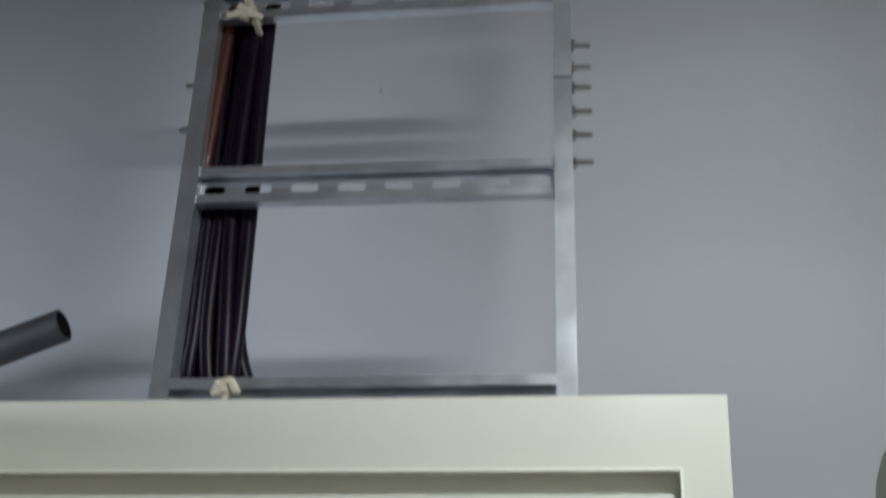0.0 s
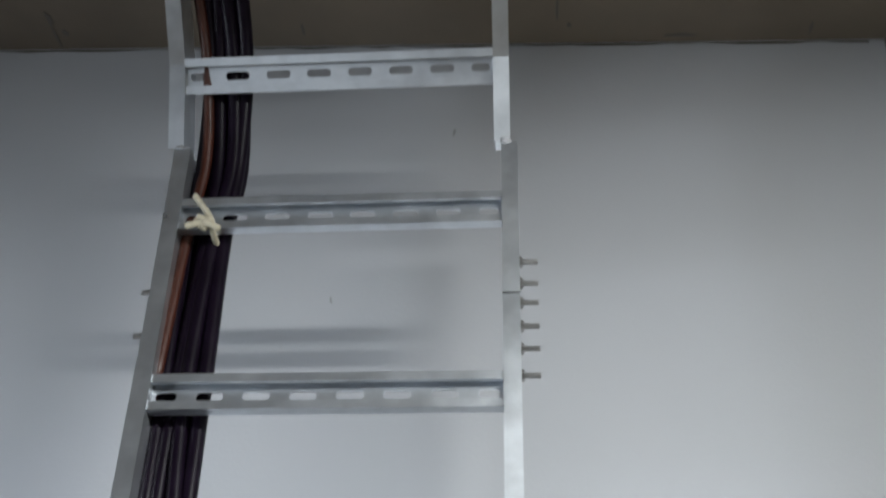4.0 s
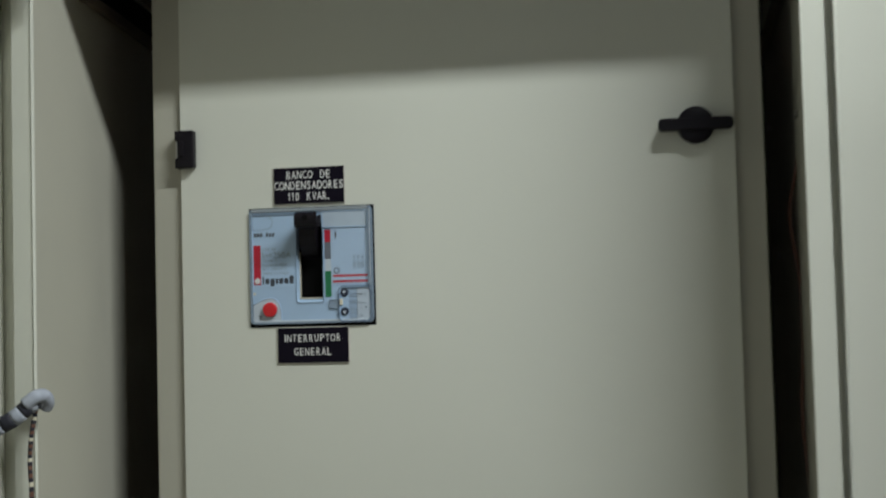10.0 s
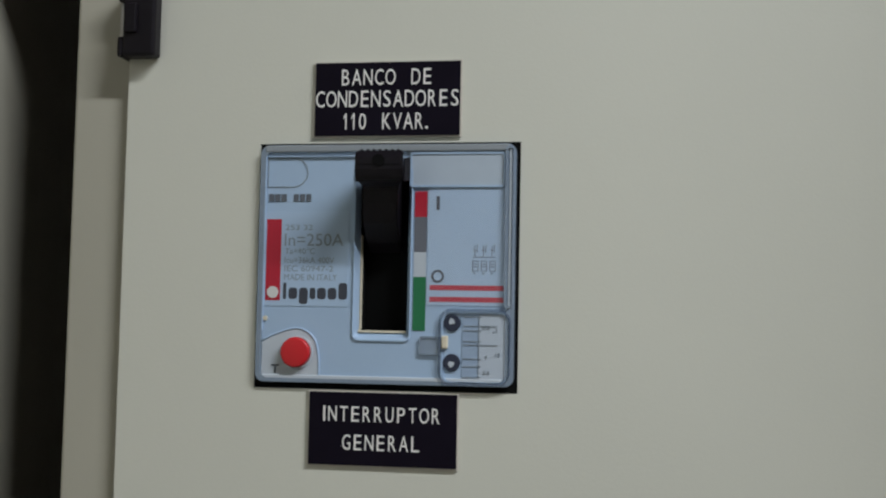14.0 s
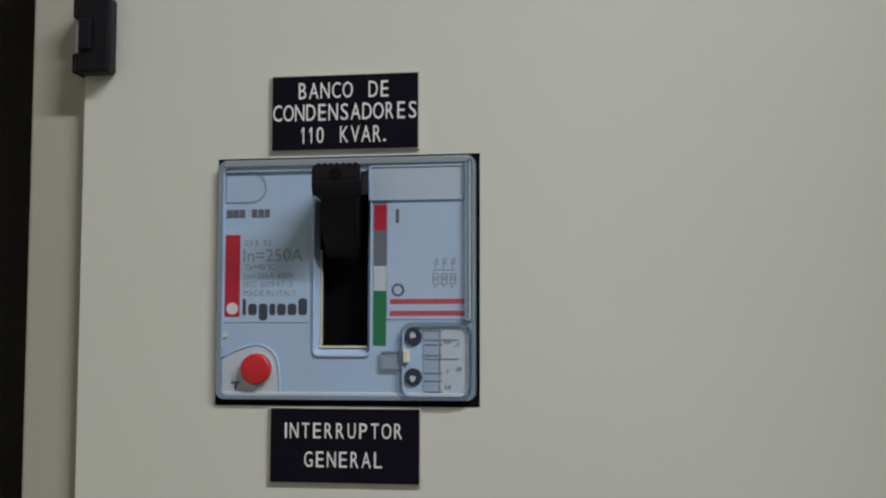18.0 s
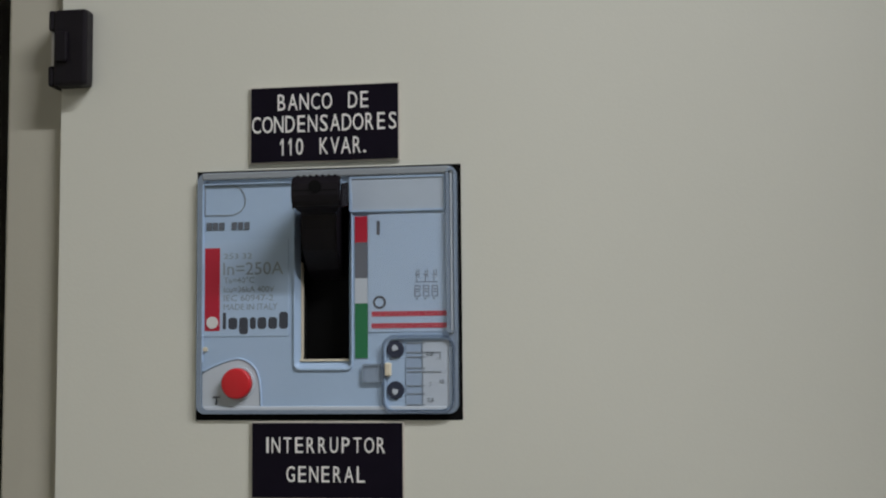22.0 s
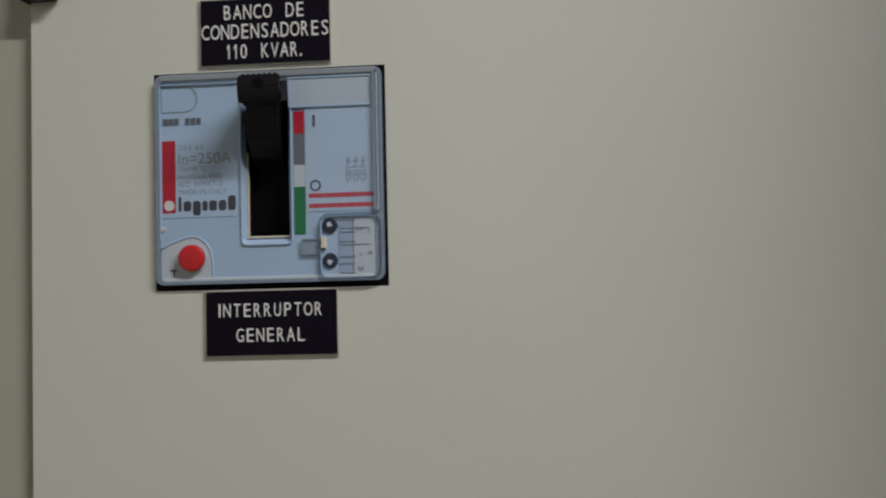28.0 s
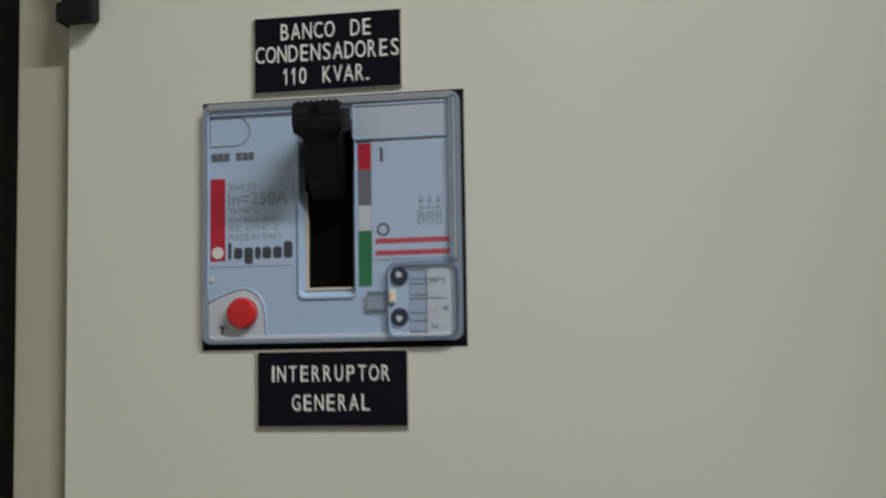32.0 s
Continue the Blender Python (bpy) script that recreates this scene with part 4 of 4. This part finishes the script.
# ---- cables along the ladder ----


def cable_line(x_of, off):
    """Points from above the bend, along the back of the rungs, down to the top of the cabinet."""
    pts = []
    for y, z, nx, nz, s in ((-0.85, 2.735, 0, 1, 0), (-0.45, 2.732, 0, 1, 1), (-0.26, 2.7265, 0.05, 1.0, 2), (-0.09, 2.720, 0.35, 0.94, 3), (0.008, 2.670, 0.62, 0.78, 4), (0.078, 2.59, 0.88, 0.45, 5), (0.116, 2.48, 1, 0.1, 6), (0.112, 2.37, 1, -0.1, 7), (0.085, 2.14, 1, -0.12, 8), (0.062, 1.98, 1, -0.1, 9), (0.060, 1.89, 1, 0, 10)):
        pts.append((x_of(s), y + nx * off, z + nz * off))
    return pts


CABLES = [(0, -0.034, 0.034, 0.0090), (1, -0.016, 0.036, 0.0100), (2, -0.001, 0.034, 0.0100), (3, 0.012, 0.039, 0.0100), (4, -0.008, 0.055, 0.0100), (5, 0.005, 0.056, 0.0100), (6, -0.028, 0.056, 0.0100), (7, -0.006, 0.046, 0.0085)]
SWAY = (0.012, 0.012, 0.012, 0.004, 0.001, 0.003, 0.002, -0.006, -0.010, -0.006, -0.002)
INX = (-0.020, -0.018, 0.0035, 0.026, 0.088, 0.100, -0.018, 0.005)      # where they enter the cabinet
for k, x, off, rad in CABLES:
    cb = thing("power_cable", "black sheathed power cable tied to the ladder", "cable", (x, 0.1, 1.83), "power cables")
    pts = cable_line(lambda s: x + SWAY[s] + 0.004 * math.sin(1.7 * s + k * 2.1), off)
    end = [(INX[k], (0.152, 0.125, 0.125, 0.125, 0.125, 0.145, 0.150, 0.150)[k], 1.80), (INX[k] + (0, 0, 0, 0.002, 0.040, 0.036, 0, 0)[k], (0.155, 0.128, 0.128, 0.128, 0.128, 0.15, 0.155, 0.155)[k], 1.768), (INX[k] + (0, 0.004, 0.012, 0.018, 0.09, 0.09, 0.0, 0.004)[k], 0.14, 1.66), (INX[k] + (0, 0.004, 0.012, 0.018, 0.09, 0.09, 0.0, 0.004)[k], 0.14, 1.2)]
    if k in (4, 5):
        pts = pts[:-1] + [(x + 0.026, 0.120, 1.885)]
    part("sheath", tube(smooth_path(pts + end, 5), rad, 10), BLACKCABLE, cb, smooth=True)
bc = thing("earth_cable", "thin red-brown cable beside the black cables", "cable", (-0.03, 0.1, 2.16))
part("sheath", tube(smooth_path(cable_line(lambda s: -0.034 + SWAY[s] + 0.005 * math.sin(s * 1.3), 0.022)[:9], 5), 0.0070, 10), BROWNCABLE, bc, smooth=True)
part("cut_end", disc(-0.033, 2.156, 0.004, 0.108, 0.114, 10), IVORY, bc)


pale = thing("pale_cord", "thin beige cord lying beside the brown cable", "cord", (-0.02, 0.0, 2.7))
part("strand", tube(smooth_path(cable_line(lambda s: -0.0165 + (0.010, 0.008, 0.002, -0.002, -0.004, -0.004, -0.004, -0.006, 0, 0, 0)[s], 0.020)[1:4], 5), 0.0015, 8), TIE, pale, smooth=True)


# ---- cord ties ----
def tie(y, z, lean, x, seed, flip=1, tall=1.0):
    rnd = random.Random(seed)
    t = thing("cord_tie", "beige cord tying the cables to a rung, knotted with short tails", "cable tie", (x, y, z), "cord ties")
    m = Matrix.Translation((x, y, z)) @ Matrix.Rotation(radians(-lean), 4, "X") @ Matrix.Diagonal((1, 1, flip * tall, 1))
    loop = [Vector((sx, sy, sz)) for sx, sy, sz in ((-0.012, -0.004, 0.026), (0.0, -0.006, 0.008), (0.014, -0.007, -0.014), (0.016, -0.002, -0.026), (0.014, 0.040, -0.024), (0.000, 0.075, -0.004), (-0.012, 0.045, 0.022), (-0.012, -0.001, 0.028))]
    part("loop", tube(smooth_path([m @ p for p in loop], 4), 0.0039, 8), TIE, t, smooth=True)
    size = 0.0034 if flip > 0 else 0.0024
    twist = [Vector((0.006, -0.009, -0.020)) + size * Vector((math.sin(a) + 2 * math.sin(2 * a), -0.8 * math.sin(3 * a), math.cos(a) - 2 * math.cos(2 * a))) for a in [rnd.uniform(0, 1) + q * math.tau / 30 for q in range(30)]]
    kn = tube([m @ p for p in twist], 0.0042, 8)
    part("knot", kn, TIE, t, smooth=True)
    for s in (-1, 1) if flip > 0 else (1,):
        a = [Vector((0.006, -0.010, -0.022)), Vector((0.006 + s * 0.010, -0.013, -0.025 - rnd.uniform(0, 0.006))), Vector((0.006 + s * rnd.uniform(0.018, 0.030), -0.012, -0.022 + rnd.uniform(-0.012, 0.010)))]
        part("tail", tube(smooth_path([m @ p for p in a], 4), 0.0044, 8), TIE, t, smooth=True)


tie(0.1165, 2.385, 8, -0.018, 1)
tie(-0.045, 2.6930, -60, -0.010, 2, tall=0.72)
tie(-0.262, 2.7265, -84, -0.044, 3, tall=0.5)
tie(0.047, 1.868, 8, 0.006, 4, -1)

# ---- grey conduit that ends above the cabinet ----
pipe = thing("conduit", "dark grey plastic conduit with an open cut end", "pipe", (-0.4, 0.3, 1.95))
line = smooth_path([(-0.272, 0.290, 2.036), (-0.35, 0.295, 2.009), (-0.45, 0.302, 1.974), (-0.56, 0.315, 1.93), (-0.64, 0.345, 1.915), (-0.68, 0.40, 1.91), (-0.685, 0.45, 1.91)], 6)
pw = tube(line, 0.0215, 24, False)
inn = tube(line, 0.0180, 24, False)
join(pw, inn)
e = (line[0] - line[1]).normalized()
part("tube", pw, PVC, pipe, smooth=True)
lip = bmesh.new()
a = e.cross(Vector((0, 0, 1))).normalized()
b = e.cross(a)
o = [lip.verts.new(line[0] + (a * math.cos(k * math.tau / 24) + b * math.sin(k * math.tau / 24)) * 0.0215) for k in range(24)]
q = [lip.verts.new(line[0] + (a * math.cos(k * math.tau / 24) + b * math.sin(k * math.tau / 24)) * 0.0180) for k in range(24)]
for k in range(24):
    lip.faces.new((o[k], o[(k + 1) % 24], q[(k + 1) % 24], q[k]))
part("cut_rim", lip, PVC, pipe)

# ---- the neighbouring cabinet on the right ----
nb = thing("electrical_cabinet", "grey-green steel cabinet with a lifting lug on its roof", "cabinet", (0.79, 0.05, 0))
part("body", box(0.640, 0.94, -0.30, 0.405, 0.0, 1.715, 0.004), GREYGREEN, nb)
part("roof", box(0.652, 0.93, -0.29, 0.385, 1.7152, 1.756, 0.003), GREYGREEN, nb)
lug = ring([(u, w) for u, w in ((0.0, 0.0), (0.04, -0.001), (0.076, 0.0), (0.083, 0.014), (0.066, 0.041), (0.030, 0.058), (0.0, 0.064), (-0.030, 0.058), (-0.066, 0.041), (-0.083, 0.014), (-0.076, 0.0), (-0.04, -0.001))],
           [(0.015 * math.sin(a), 0.031 - 0.013 * math.cos(a)) for a in [k * math.tau / 12 for k in range(12)]], -0.003, 0.003)
part("lifting_lug", moved(lug, Matrix.Translation((0.657, -0.005, 1.756)) @ Matrix.Rotation(radians(90), 4, "Z")), GREYGREEN, nb, "lifting lug with a round hole")
part("rear_flange", box(0.628, 0.6395, 0.37, 0.402, 0.0, 1.66), GREYGREEN, nb)
part("side_screw", moved(disc(0, 0, 0.006, -0.002, 0.0, 12), Matrix.Translation((0.640, 0.34, 1.66)) @ Matrix.Rotation(radians(-90), 4, "Z")), BLACK, nb)

# ---- white wall box with its open door ----
wb = thing("wall_box", "white steel wall box with its door open and black latch keepers", "electrical box", (0.53, 0.25, 1.32))
part("body", box(0.4975, 0.5560, 0.10, 0.419, 1.3330, 1.5860, 0.003), WHITE, wb)
part("gasket", box(0.4975, 0.5640, 0.092, 0.30, 1.3185, 1.3326, 0.001), BLACK, wb, "black rubber strip under the box")
for z in (1.547, 1.4225):
    kp = part("latch_keeper", box(0.5345, 0.5405, 0.094, 0.0998, z - 0.0078, z + 0.0078, 0.0008), BLACK, wb, "black latch keeper with a notch")
    part("keeper_foot", box(0.5406, 0.5565 - 0.0055, 0.094, 0.0998, z - 0.0078, z - 0.0022, 0.0006), BLACK, kp)
    part("keeper_lip", box(0.5406, 0.5500, 0.0965, 0.0998, z + 0.0062, z + 0.0076, 0.0004), PVC, kp)
leaf = Matrix.Translation((0.5575, 0.099, 0)) @ Matrix.Rotation(radians(-90.5), 4, "Z")
dr = part("door", moved(box(0, 0.044, 0.0, 0.0060, 1.318, 1.6000, 0.0015), leaf), WHITE, wb, "white door standing open")
part("door_inner_sheet", moved(box(0.002, 0.0425, -0.0030, -0.0002, 1.320, 1.5985, 0.0005), leaf), DARK_SHEET, dr, "dark sheet over the inner face of the door")

# ---- striped cord at the frame, and a loose wire inside ----
rope = thing("striped_cord", "black and white striped cord hooked over the cabinet frame", "cord", (-0.12, -0.16, 1.29))
cl = smooth_path([(-0.175, -0.172, 1.272), (-0.155, -0.172, 1.278), (-0.138, -0.171, 1.284), (-0.122, -0.169, 1.292), (-0.113, -0.165, 1.300), (-0.109, -0.160, 1.304), (-0.106, -0.155, 1.3055)], 6)
for i in range(0, len(cl) - 3, 3):
    part("stripe", tube(cl[i:i + 4], 0.0062, 10), ROPE_B if (i // 3) % 2 else ROPE_W, rope, smooth=True)
part("rolled_end", tube(smooth_path([(-0.1135, -0.168, 1.3015), (-0.1075, -0.166, 1.3065), (-0.1035, -0.160, 1.3075), (-0.1035, -0.154, 1.3030), (-0.1065, -0.152, 1.2985)], 5), 0.0052, 10), ROPE_W, rope, smooth=True)
hang = smooth_path([(-0.110, -0.158, 1.300), (-0.114, -0.158, 1.28), (-0.116, -0.157, 1.26), (-0.115, -0.157, 1.235), (-0.116, -0.157, 1.20), (-0.1155, -0.157, 1.15)], 8)
for i in range(len(hang) - 1):
    part("hanging_end", tube(hang[i:i + 2], 0.0017, 6), (ROPE_B, RUST, IVORY)[(0, 1, 0, 2, 0, 1)[i % 6]], rope)
wire = thing("loose_wire", "thin brown wire hanging down inside the cabinet", "wire", (0.44, 0.05, 1.4))
part("strand", tube(smooth_path([(0.452, 0.03, 1.52), (0.447, 0.03, 1.47), (0.440, 0.03, 1.43), (0.446, 0.03, 1.38), (0.447, 0.03, 1.33), (0.444, 0.03, 1.27), (0.448, 0.03, 1.2), (0.45, 0.03, 1.0)], 6), 0.0016, 6), RUST, wire, smooth=True)
